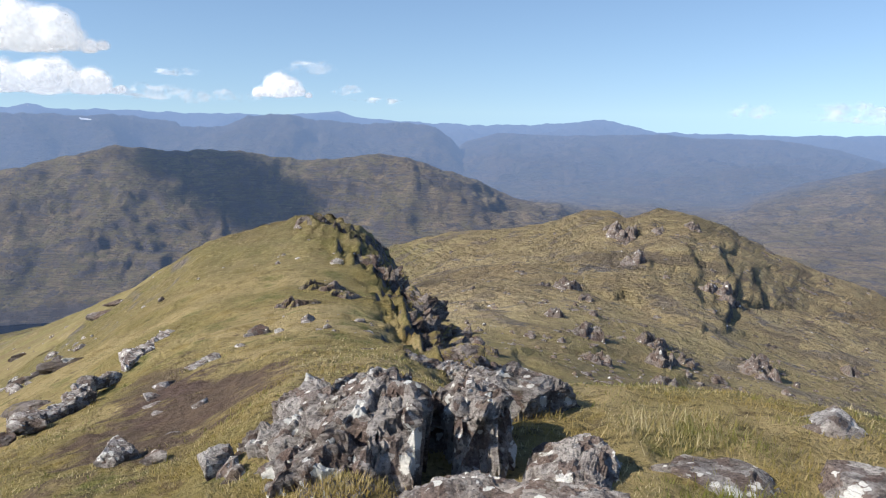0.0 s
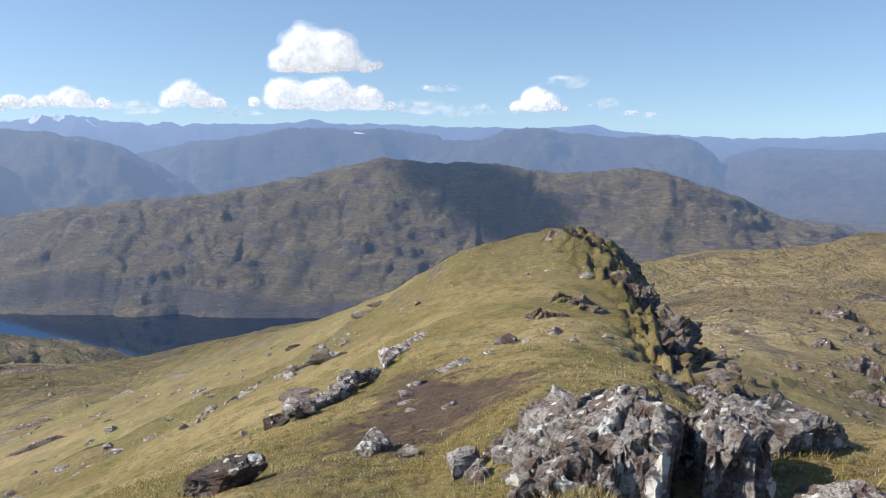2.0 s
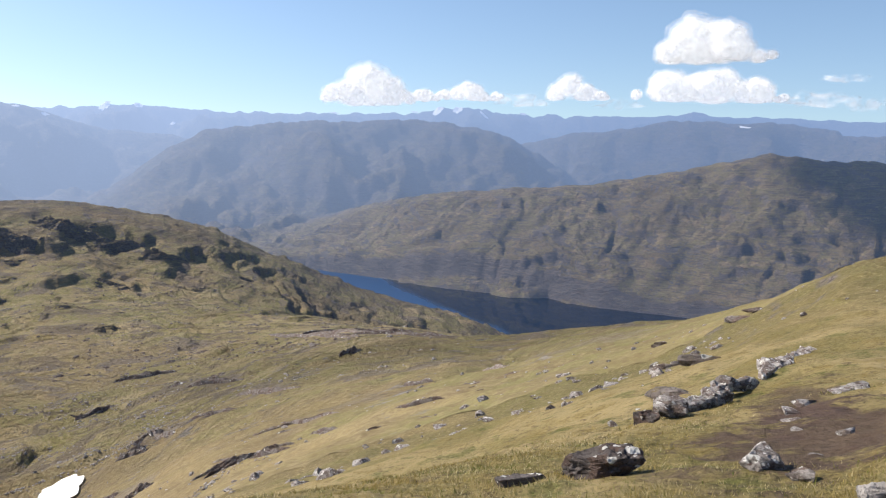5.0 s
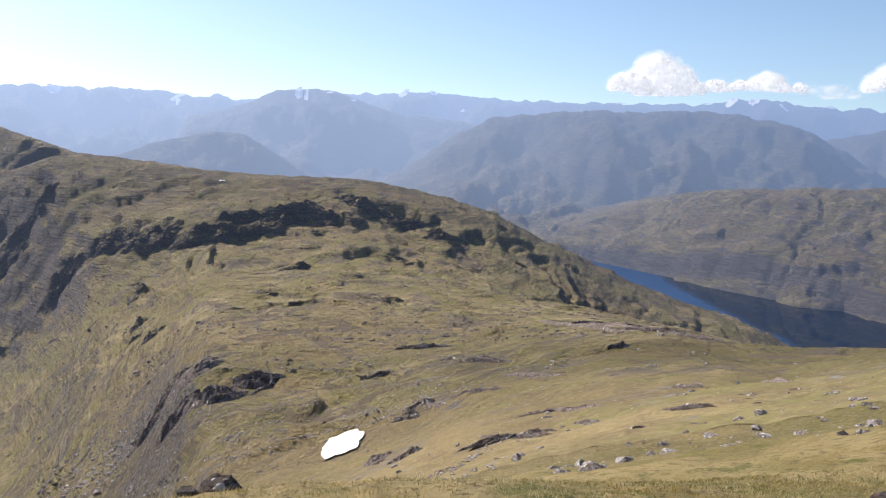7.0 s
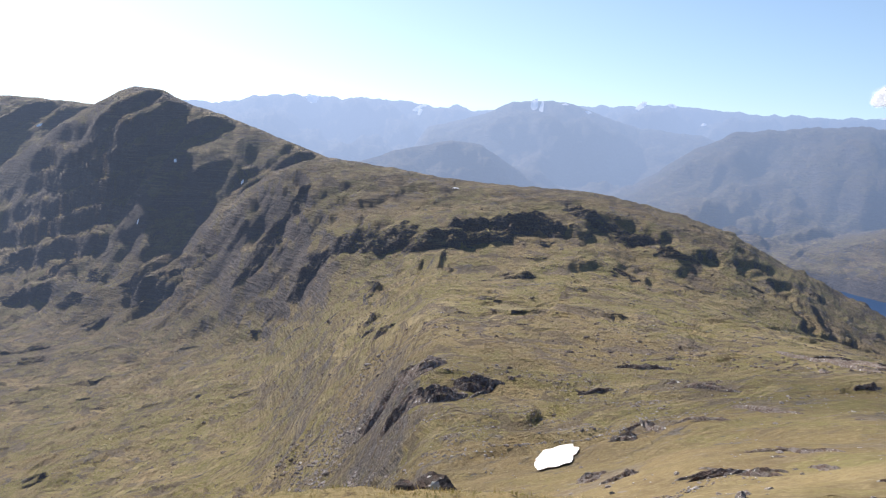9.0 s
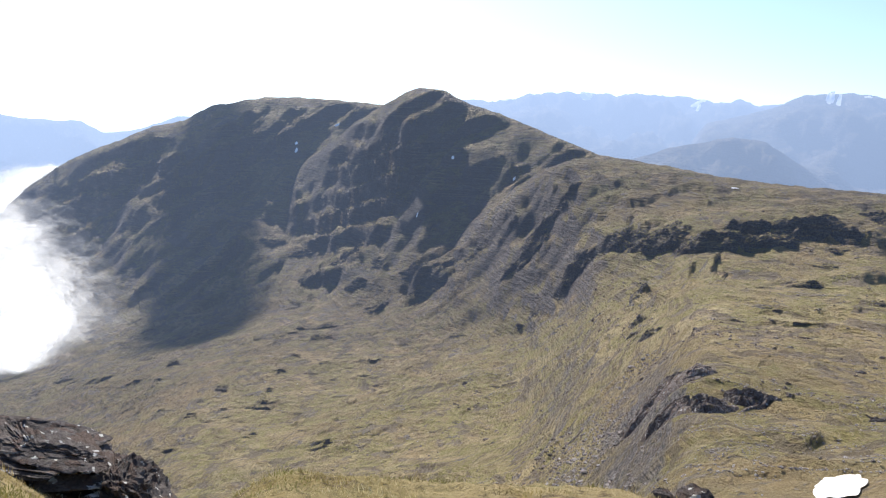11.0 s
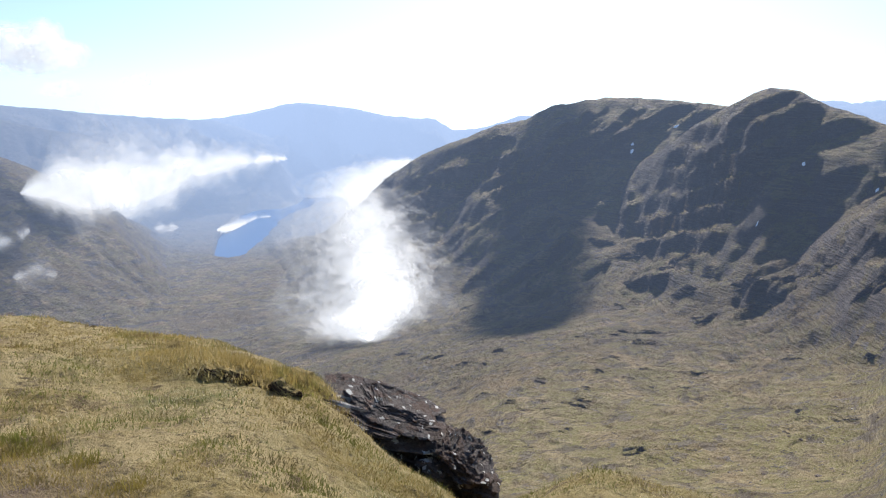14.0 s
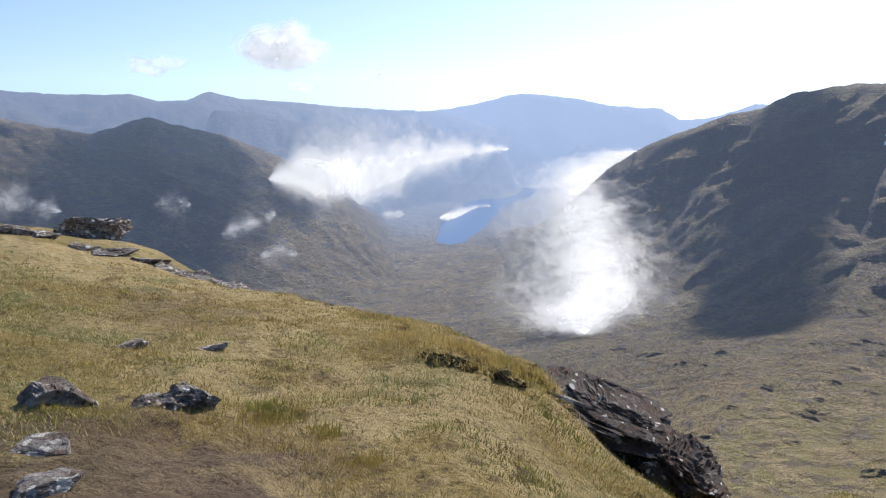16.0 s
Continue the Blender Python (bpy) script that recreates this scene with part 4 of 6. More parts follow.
    n.put(mult.inputs["Scale"], tint)
    h = n.math("ADD", n.math("MULTIPLY", layers, 1.0), n.math("ADD", n.math("MULTIPLY", fine, 0.6), n.math("MULTIPLY", crust, 0.25)))
    return n.done(mult.outputs[0], n.bump(h, 1.0, 0.06 / scale), 0.92)


M_ROCK = rock_material("lichened schist", (0.40, 0.375, 0.355), (0.095, 0.078, 0.072), 1.15, scale=1.7)
M_SLAB = rock_material("pale schist", (0.47, 0.445, 0.43), (0.17, 0.155, 0.148), 0.8, scale=1.5, moss=0.15)
M_SCREE = rock_material("grey scree", (0.40, 0.38, 0.37), (0.19, 0.175, 0.17), 0.2, scale=0.6, moss=0.1)
M_CRAG = rock_material("dark crag rock", (0.290, 0.260, 0.245), (0.110, 0.093, 0.088), 0.2, scale=0.22, moss=0.7, turf=(0.185, 0.150, 0.070))
M_RIDGE = rock_material("ridge crag rock", (0.290, 0.258, 0.243), (0.080, 0.067, 0.063), -0.2, scale=0.6, moss=1.0, turf=(0.230, 0.185, 0.075), cover=0.44)
M_BLACK = rock_material("dark wet schist", (0.17, 0.15, 0.145), (0.050, 0.042, 0.041), 0.8, scale=1.4, moss=0.1)


def peat_material():
    n = Nodes("bare peat")
    p = n.coords()
    c = n.mix(n.noise(p, 5, 6, 0.7), (0.055, 0.034, 0.024), (0.15, 0.10, 0.072))
    c = n.mix(n.math("MULTIPLY", n.step(n.upness(), 0.10, 0.45), n.step(n.noise(p, 3, 5, 0.65), 0.26, 0.42)), c, n.mix(n.noise(p, 9, 5, 0.7), (0.20, 0.14, 0.045), (0.46, 0.36, 0.15)))
    return n.done(c, n.bump(n.noise(p, 14, 6, 0.75), 1.0, 0.06))


M_PEAT = peat_material()


def blade_material(name, a, b, c):
    n = Nodes(name)
    geo = n.add("ShaderNodeNewGeometry")
    ramp = n.add("ShaderNodeValToRGB")
    ramp.color_ramp.elements[0].color, ramp.color_ramp.elements[1].color = (*a, 1), (*c, 1)
    ramp.color_ramp.elements.new(0.5).color = (*b, 1)
    n.put(ramp.inputs[0], geo.outputs["Random Per Island"])
    patch = n.step(n.noise(n.coords(), 0.55, 4, 0.6), 0.4, 0.62)
    colour = n.mix(n.math("MULTIPLY", patch, 0.7), ramp.outputs[0], (0.34, 0.245, 0.075))
    colour = n.mix(n.math("MULTIPLY", n.step(n.noise(n.coords(), 0.9, 4, 0.6), 0.52, 0.62), 0.85), colour, (0.19, 0.20, 0.048))
    colour = n.mix(n.math("MULTIPLY", n.step(n.noise(n.coords(), 1.7, 5, 0.65), 0.55, 0.64), 0.65), colour, (0.150, 0.105, 0.050))
    thin, blend = n.add("ShaderNodeBsdfTranslucent"), n.add("ShaderNodeMixShader")
    n.put(thin.inputs[0], colour)
    blend.inputs[0].default_value = 0.5
    n.put(blend.inputs[1], n.bsdf.outputs[0])
    n.put(blend.inputs[2], thin.outputs[0])
    n.put(n.tree.nodes["Material Output"].inputs[0], blend.outputs[0])
    return n.done(colour)


M_STRAW = blade_material("dry grass", (0.20, 0.175, 0.058), (0.46, 0.38, 0.18), (0.70, 0.62, 0.40))
M_GREEN = blade_material("green grass", (0.07, 0.12, 0.02), (0.13, 0.17, 0.032), (0.27, 0.25, 0.07))

# ---------------------------------------------------------------- placing things on the land


def ground_at(az, r):
    return float(land(np.array([float(az)]), np.array([float(r)]))[2][0])


def sight(azs, els, start=3.0, end=4800.0):
    """Distance at which a line from the summit at this bearing and tilt meets the land."""
    azs, els = np.atleast_1d(azs).astype(float), np.atleast_1d(els).astype(float)
    rr = np.geomspace(start, end, 700)
    a, r = np.meshgrid(azs, rr, indexing="ij")
    z = land(a.ravel(), r.ravel())[2].reshape(a.shape)
    below = z >= EYE + r * np.tan(np.radians(els))[:, None]
    return np.where(below.any(axis=1), rr[below.argmax(axis=1)], end)


def ico(subdivisions):
    bm = bmesh.new()
    bmesh.ops.create_icosphere(bm, subdivisions=subdivisions, radius=1.0)
    v = np.array([p.co[:] for p in bm.verts])
    bm.verts.index_update()
    f = np.array([[p.index for p in face.verts] for face in bm.faces])
    bm.free()
    return v, f


ICO = {k: ico(k) for k in (1, 2, 3, 4, 5, 6)}


def noise3(p, scale, layer=0, octaves=4):
    """Fractal solid noise."""
    total, size = 0, 1.0
    for k in range(octaves):
        total = total + size * wave3(p * scale * 2 ** k + 7.3 * layer + 3.1 * k)
        size *= 0.55
    return total


SHAKE = np.random.RandomState(14).rand(256, 3)
CHANCE = np.random.RandomState(15).rand(256)


def cells3(p):
    """Broken solid cells: a random value for each cell, and the distance to its joints."""
    i = np.floor(p).astype(np.int64)
    first, second = np.full(len(p), 9.0), np.full(len(p), 9.0)
    value = np.zeros(len(p))
    for a in (-1, 0, 1):
        for b in (-1, 0, 1):
            for c in (-1, 0, 1):
                k = LATTICE[(LATTICE[(LATTICE[(i[:, 0] + a) & 255] + i[:, 1] + b) & 255] + i[:, 2] + c) & 255]
                d = np.linalg.norm(i + (a, b, c) + SHAKE[k] - p, axis=1)
                nearer = d < first
                second = np.where(nearer, first, np.minimum(second, d))
                value = np.where(nearer, CHANCE[k], value)
                first = np.where(nearer, d, first)
    return value, second - first


def broken(q, small, off, tilt):
    """How far each point of a rock is pushed out, block by block along its beds."""
    bed = q[:, 2] + tilt[0] * q[:, 0] + tilt[1] * q[:, 1]
    g = np.stack([q[:, 0], q[:, 1], bed * 2.3], 1) / small
    g = g + 0.25 * wave3(g * 1.3 + off)[:, None]
    one, gap = cells3(g * 0.8 + off)
    two, gap2 = cells3(g * 2.2 + off)
    return 0.22 * (one - 0.6) + 0.07 * (two - 0.5) - 0.07 * (1 - smooth(gap, 0, 0.14)) - 0.03 * (1 - smooth(gap2, 0, 0.14))


def rock_body(seed, size, detail=4, cuts=14, rough=0.10, strata=0.06, tilt=(0.25, -0.35), blocks=0.8):
    """An angular block: a rounded box cut by planes, broken along its beds and roughened."""
    rng = np.random.RandomState(seed)
    v, f = ICO[detail]
    p = np.sign(v) * np.abs(v) ** 0.62
    p = p / np.abs(p).max()
    for _ in range(cuts):
        d = rng.normal(size=3) * (1, 1, 0.8)
        d /= np.linalg.norm(d)
        over = np.maximum(p @ d - rng.uniform(0.42, 0.86), 0)
        p = p - over[:, None] * d * 0.96
    off = rng.uniform(0, 60, 3)
    q = p * np.array(size)
    small = min(size)
    n1 = noise3(q / small + off, 0.9, seed % 3)
    n2 = noise3(q / small + off, 3.1, (seed + 1) % 3)
    bed = q[:, 2] + tilt[0] * q[:, 0] + tilt[1] * q[:, 1]
    ledge = saw(bed / (small * 0.34) + 0.7 * n1 + off[0]) - 0.5
    q = q + v * small * (rough * (n1 * 1.1 + n2 * 0.4) + strata * ledge * 0.6 + broken(q, small, off, tilt) * blocks)[:, None]
    if detail >= 5:
        q = q + v * small * (0.045 * noise3(q / small + off, 9.0, (seed + 2) % 3))[:, None]
    return q, f


def body_mesh(name, q, f, material, soft=False):
    return mesh_of(name, q, f, material, soft)


def rock(az, r, size, label, seed, detail=3, material=None, turn=0.0, lift=0.0, lean=(0, 0), name="boulder", group="", category="rock", z=None, **shape):
    """A rock that sits in the ground at a bearing and distance; lift: how far its middle stands over the ground."""
    q, f = rock_body(seed, size, detail, **shape)
    ob = new(name, body_mesh(name, q, f, material or M_ROCK))
    p = at(az, r, ground_at(az, r) + lift if z is None else z)
    ob.matrix_world = pose(p.x, p.y, p.z, lean[0], lean[1], az + turn)
    return tagged(ob, label, category, group)


# ---------------------------------------------------------------- the summit outcrop
rock(-5.4, 4.5, (0.14, 0.40, 0.42), "steep brown schist block with a mossy edge", 17, 6, turn=-4, z=-0.34, lean=(4, 4), rough=0.09, cuts=4, blocks=0.4)
rock(-8.4, 5.5, (0.36, 0.46, 0.30), "rounded grey boulder with lichen on turf", 21, 5, turn=-10, z=-0.34, lean=(0, 8), strata=0.12, blocks=0.4)
rock(-11.6, 3.95, (0.32, 0.46, 0.20), "broad brown schist slab with white lichen patches", 31, 6, turn=-8, z=-0.30, lean=(6, -24), rough=0.08, strata=0.14, cuts=7, blocks=0.5)
rock(-10.6, 3.40, (0.66, 0.30, 0.20), "tilted grey slab with white lichen", 25, 6, turn=-12, z=-0.22, lean=(6, -3), strata=0.14, cuts=6, blocks=0.5)
rock(4.6, 5.5, (0.36, 0.30, 0.26), "grey boulder behind the outcrop", 44, 5, turn=20, z=-0.36, lean=(0, -8))
rock(-0.4, 3.4, (0.30, 0.26, 0.14), "low mossy schist slab in the turf", 35, 5, turn=5, z=-0.30)
rock(6.6, 5.6, (0.20, 0.22, 0.16), "pale grey angular stone beside a boulder", 47, 4, turn=40, lift=0.05, material=M_SLAB)
rock(12.9, 4.5, (0.15, 0.17, 0.13), "small pale lichened stone in straw grass", 52, 4, lift=0.03, material=M_SLAB)
rock(20.6, 6.0, (0.20, 0.24, 0.13), "half-buried grey stone beside bare peat", 57, 4, lift=0.02)
rock(17.9, 5.7, (0.11, 0.10, 0.09), "small brown stone in the turf", 58, 3, lift=0.03)
rock(-28.5, 5.6, (0.42, 0.30, 0.12), "flat pale slab on the summit edge", 61, 4, turn=-30, lift=-0.02, material=M_SLAB)
rock(-22.0, 4.3, (0.45, 0.34, 0.12), "low grey slab half hidden by grass", 63, 4, turn=-20, lift=-0.05)
rock(-30.5, 4.4, (0.30, 0.34, 0.14), "low lichened slab half hidden by grass", 64, 4, turn=10, lift=-0.04)
rock(32.0, 6.4, (0.50, 0.26, 0.20), "dark pointed slab casting a shadow on turf", 67, 5, turn=-8, lift=0.03, lean=(0, -14), material=M_BLACK)
rock(37.2, 6.1, (0.22, 0.20, 0.10), "flat dark stone in straw grass", 68, 4, lift=0.02, material=M_BLACK)
rock(28.6, 12.0, (0.24, 0.22, 0.19), "dark boulder alone on the grassy slope", 71, 4, lift=0.08, material=M_BLACK)
rock(30.8, 12.4, (0.10, 0.08, 0.07), "small pale stone on the grassy slope", 72, 3, lift=0.03, material=M_SLAB)


def rib(label, rows, seed, material, around=40, along=110, tilt=(0.3, -0.3), group="", blocks=1.0, wild=0.6):
    """A crag of broken rock that follows a line: bearing, distance, how many degrees its top lies under eye level, half breadth, half height."""
    az, r, el, half, high = (np.array(c, float) for c in zip(*rows))
    t, idx = np.linspace(0, len(rows) - 1, along), np.arange(len(rows))
    az, r, el, half, high = (np.interp(t, idx, c) for c in (az, r, el, half, high))
    run = np.linspace(0, 1.3 * len(rows), along)
    swell = np.clip(1 + wild * (1.1 * fractal(run + seed * 3.7, run * 0 + 0.5, 4, 0.65) - 0.15), 0.12, 1.7)
    drift = wild * fractal(run * 0.8 + seed * 5.3, run * 0 + 8.5, 4, 0.6, 1)
    top_drop = high * np.maximum(1 - swell, 0) * 0.9
    a = np.radians(az)
    c = np.stack([-np.sin(a) * r, np.cos(a) * r, EYE + r * np.tan(np.radians(el)) - high - top_drop], 1)
    way = np.gradient(c[:, :2], axis=0)
    way /= np.linalg.norm(way, axis=1)[:, None]
    side = np.stack([way[:, 1], -way[:, 0], np.zeros(along)], 1)
    c = c + side * (half * drift)[:, None]
    half = half * swell
    theta = np.linspace(0, 2 * np.pi, around, endpoint=False)
    cs, sn = np.cos(theta), np.sin(theta)
    cs, sn = np.sign(cs) * np.abs(cs) ** 0.6, np.sign(sn) * np.abs(sn) ** 0.6
    cap = np.clip(1 - np.abs(np.linspace(-1, 1, along)) ** 8, 0, 1) ** 0.4
    small = float(np.mean(high))
    off = np.random.RandomState(seed).uniform(0, 60, 3)
    out = side[:, None] * cs[None, :, None] + np.array([0, 0, 1.0])[None, None] * sn[None, :, None]
    q = c[:, None] + (side[:, None] * (cs[None] * half[:, None])[..., None] + np.array([0, 0, 1.0])[None, None] * (sn[None] * high[:, None])[..., None]) * cap[:, None, None]
    q, out = q.reshape(-1, 3), out.reshape(-1, 3)
    push = 1.6 * blocks * broken(q, small * 1.7, off, tilt) + 0.7 * blocks * broken(q, small * 0.7, off + 9, tilt) + 0.22 * noise3(q / small + off, 0.5, 1) - 0.08
    q = q + out * (push * np.repeat(high * cap, around))[:, None]
    q = np.concatenate([q, c[[0, -1]]])
    i, j = np.meshgrid(np.arange(along - 1), np.arange(around), indexing="ij")
    quads = np.stack([i * around + j, i * around + (j + 1) % around, (i + 1) * around + (j + 1) % around, (i + 1) * around + j], -1).reshape(-1, 4)
    return tagged(new("crag", mesh_of("crag", q, quads, material, False)), label, "crag", group)


rib("pale broken outcrop breaking through the turf shoulder", [(25.8, 12.8, -19.15, 0.12, 0.11), (24.4, 13.8, -18.15, 0.18, 0.15), (23.0, 15.0, -17.25, 0.20, 0.17), (21.7, 16.2, -16.75, 0.12, 0.11)], 80, M_SLAB, 28, 90, wild=1.0)
rib("pale layered outcrop at the top of the shoulder", [(20.9, 17.0, -16.20, 0.19, 0.17), (19.6, 18.8, -15.30, 0.31, 0.27), (18.3, 20.5, -14.50, 0.36, 0.31), (17.2, 21.2, -14.40, 0.29, 0.26), (15.9, 21.0, -14.80, 0.17, 0.14)], 81, M_SLAB, 28, 90)
rib("small pale outcrop lower on the shoulder", [(27.6, 12.0, -19.3, 0.14, 0.10), (26.9, 12.3, -18.9, 0.2, 0.14), (26.2, 12.7, -18.5, 0.12, 0.10)], 82, M_SLAB, 24, 40)
rib("dark broken crag standing on the ridge edge", [(6.6, 34, -9.05, 0.4, 0.5), (4.6, 32, -9.65, 0.9, 0.9), (3.3, 29, -10.75, 1.1, 1.2), (1.7, 25.5, -12.15, 1.1, 1.2), (0.5, 22.5, -13.55, 1.0, 1.1), (-0.6, 19.5, -14.95, 0.85, 0.9), (-2.6, 15.8, -16.15, 0.6, 0.65), (-4.9, 12.8, -17.6, 0.35, 0.4)], 117, M_RIDGE, 72, 260, blocks=1.35, wild=0.75)
rib("dark shelf of rock on the ridge edge", [(5.6, 25, -12.0, 0.4, 0.4), (4.2, 23, -12.9, 0.6, 0.6), (2.4, 20, -14.4, 0.6, 0.6), (0.8, 17.5, -15.3, 0.5, 0.5), (-1.6, 15.0, -16.5, 0.35, 0.35)], 119, M_RIDGE, 56, 170, blocks=1.35, wild=0.75)
rib("dark lower ledge of the broken ridge", [(1.2, 27, -14.00, 0.77, 0.99), (-0.8, 23, -15.40, 0.77, 0.99), (-2.4, 19, -16.60, 0.66, 0.88), (-4.4, 15, -17.80, 0.44, 0.55)], 112, M_RIDGE, 48, 130)
rib("long dark slab lying across the ridge", [(6.4, 12.6, -15.7, 0.2, 0.2), (4.9, 12.0, -16.2, 0.30, 0.34), (2.7, 11.6, -16.3, 0.26, 0.26), (-1.6, 11.2, -17.2, 0.26, 0.24), (-4.4, 10.9, -17.7, 0.24, 0.24), (-6.0, 10.6, -18.1, 0.2, 0.2)], 113, M_ROCK, 36, 150, blocks=0.6, wild=0.3)
for k, (a, r, s) in enumerate([(26.9, 18.0, 0.9), (25.4, 24.0, 1.0), (27.6, 30.0, 0.7), (23.1, 43.0, 1.05), (21.9, 45.0, 0.8), (28.0, 52.0, 0.9)]):
    rock(a, r, (s, s * 0.35, s * 0.26), "long low dark ledge on the grass slope", 95 + k, 4, turn=-38, lift=0.06, lean=(0, -16), material=M_CRAG, group="ledges on the slope", strata=0.08)
rock(12.1, 16.0, (0.30, 0.24, 0.17), "dark stone beside the path", 102, 4, lift=0.05, material=M_BLACK)
# stones of the worn path
for k, (a, r, s) in enumerate([(18.9, 11.5, 0.16), (18.2, 12.2, 0.20), (18.8, 10.6, 0.12), (15.6, 9.0, 0.14), (16.3, 13.2, 0.25), (15.2, 13.4, 0.22), (18.6, 9.8, 0.09), (17.0, 7.6, 0.10)]):
    rock(a, r, (s * 1.3, s, s * 0.35), "flat pale stone in bare peat", 155 + k, 3, turn=20 * k, lift=0.0, material=M_SLAB, group="path stones")

# ---------------------------------------------------------------- the summit turf's edge above the corrie
rock(163.6, 5.2, (0.30, 0.26, 0.12), "pale grey lichened slab set in turf", 170, 5, turn=25, lift=0.05, material=M_SLAB, strata=0.05)
rock(155.2, 5.05, (0.20, 0.19, 0.12), "dark brown jagged stone on turf", 171, 5, turn=10, lift=0.03, lean=(0, 12), strata=0.20, cuts=9)
rock(157.6, 5.1, (0.16, 0.10, 0.05), "small flat grey stone beside a jagged one", 172, 4, lift=0.02, material=M_SLAB)
rock(164.6, 4.35, (0.22, 0.16, 0.05), "flat grey slab level with the turf", 173, 5, turn=-10, lift=0.0, material=M_SLAB, strata=0.03)
rock(165.2, 3.65, (0.20, 0.14, 0.05), "flat cracked grey slab in bare soil", 174, 5, turn=14, lift=0.0, material=M_SLAB, strata=0.03)
rock(158.6, 7.2, (0.20, 0.12, 0.06), "low pale stone in the turf", 175, 4, turn=20, lift=0.02, material=M_SLAB)
rock(153.8, 7.0, (0.34, 0.06, 0.04), "thin stone edge showing in the turf", 176, 4, turn=30, lift=0.01, material=M_SLAB)
rock(160.4, 22.0, (1.45, 0.55, 0.42), "long dark crag topped with grass on the skyline", 177, 5, turn=8, lift=0.22, lean=(0, 5), material=M_ROCK, strata=0.16)
EDGE = [(158.5, 17.8), (156, 17.0), (154.0, 16.0), (151, 14.6), (148.5, 13.4), (146, 12.6), (143.5, 12.0), (141.5, 11.6)]
rib("line of thin broken slabs along the turf edge", [(a, r, math.degrees(math.atan((ground_at(a, r) + 0.10 - EYE) / r)), 0.30, 0.16) for a, r in EDGE], 181, M_SLAB, 28, 170, group="slabs of the turf edge", wild=0.9)
for k in range(13):
    a = 165.0 - 1.95 * k
    r = float(np.interp(a, [141, 143, 148, 152, 157, 165], [11.6, 12.0, 13.2, 15.0, 17.5, 19.5]))
    s = r * 0.028
    rock(a, r, (s, s * 0.55, s * 0.24), "thin grey slab lining the turf edge", 180 + k, 4, turn=14 + 7 * (k % 3), lift=0.05, lean=(0, 8), material=M_ROCK if k % 3 else M_SLAB, group="slabs of the turf edge", strata=0.14)


def layered_crag(label, az, r, z, size, lean, turn, seed, layers, material, name="crag", group=""):
    """A crag of thin beds that lie on one another, each broken back by its own amount."""
    rng = np.random.RandomState(seed)
    p = at(az, r, z)
    ob = tagged(new(name), label, "crag", group)
    ob.matrix_world = pose(p.x, p.y, p.z, lean[0], lean[1], az + turn)
    thick = 2 * size[2] / layers
    for k in range(layers):
        f = (k + 0.5) / layers
        swell = math.sqrt(max(1 - (2 * f - 1) ** 2 * 0.75, 0.1))
        w, d = size[0] * swell * rng.uniform(0.78, 1.05), size[1] * rng.uniform(0.85, 1.06)
        q, faces = rock_body(seed * 31 + k, (w, d, thick * rng.uniform(0.7, 1.15)), 5, cuts=5, rough=0.5, strata=0.25, tilt=(0.1, 0.1), blocks=1.5)
        bed = new("layer", mesh_of("layer", q, faces, material, False))
        bed.parent = ob
        tagged(bed, "thin dark schist bed")
        bed.matrix_local = pose(rng.uniform(-0.12, 0.12) * size[0], rng.uniform(-0.05, 0.05), -size[2] + (k + 0.5) * thick, rng.uniform(-3, 3), rng.uniform(-4, 4), rng.uniform(-12, 12))
    return ob


layered_crag("dark layered crag face flecked with pale lichen", 126.0, 7.35, -1.62, (0.90, 0.62, 0.36), (4, 21), 4, 201, 11, M_BLACK)
layered_crag("dark layered crag block below the turf edge", 120.6, 7.2, -2.02, (0.46, 0.50, 0.34), (0, 32), -4, 203, 9, M_BLACK)
rock(128.4, 6.8, (0.26, 0.05, 0.016), "pale thin blade of rock jutting from turf", 207, 4, turn=10, z=-1.10, lean=(0, 20), material=M_SLAB)
for k, (a, r, w, h, tip) in enumerate([(138.0, 7.0, 0.30, 0.13, 16), (136.0, 6.8, 0.32, 0.15, 20), (134.2, 6.6, 0.26, 0.16, 22), (132.8, 6.5, 0.20, 0.18, 24), (133.2, 7.3, 0.40, 0.18, 14), (130.8, 7.4, 0.44, 0.20, 18), (140.4, 9.0, 0.20, 0.12, 12), (144.5, 11.2, 0.20, 0.11, 12)]):
    rock(a, r, (w, 0.26, h), "undercut bank of dark peat and turf", 210 + k, 5, turn=18, lift=-0.07, lean=(0, tip), material=M_PEAT, name="peat_bank", category="peat bank", group="peat banks", rough=0.22, strata=0.05)
rock(79.6, 7.6, (0.26, 0.20, 0.12), "dark stone on the summit edge", 220, 4, turn=20, lift=0.10, material=M_BLACK)
rock(81.6, 7.6, (0.12, 0.10, 0.08), "small dark stone on the summit edge", 221, 4, lift=0.06, material=M_BLACK)

# ---------------------------------------------------------------- crags on the hillsides


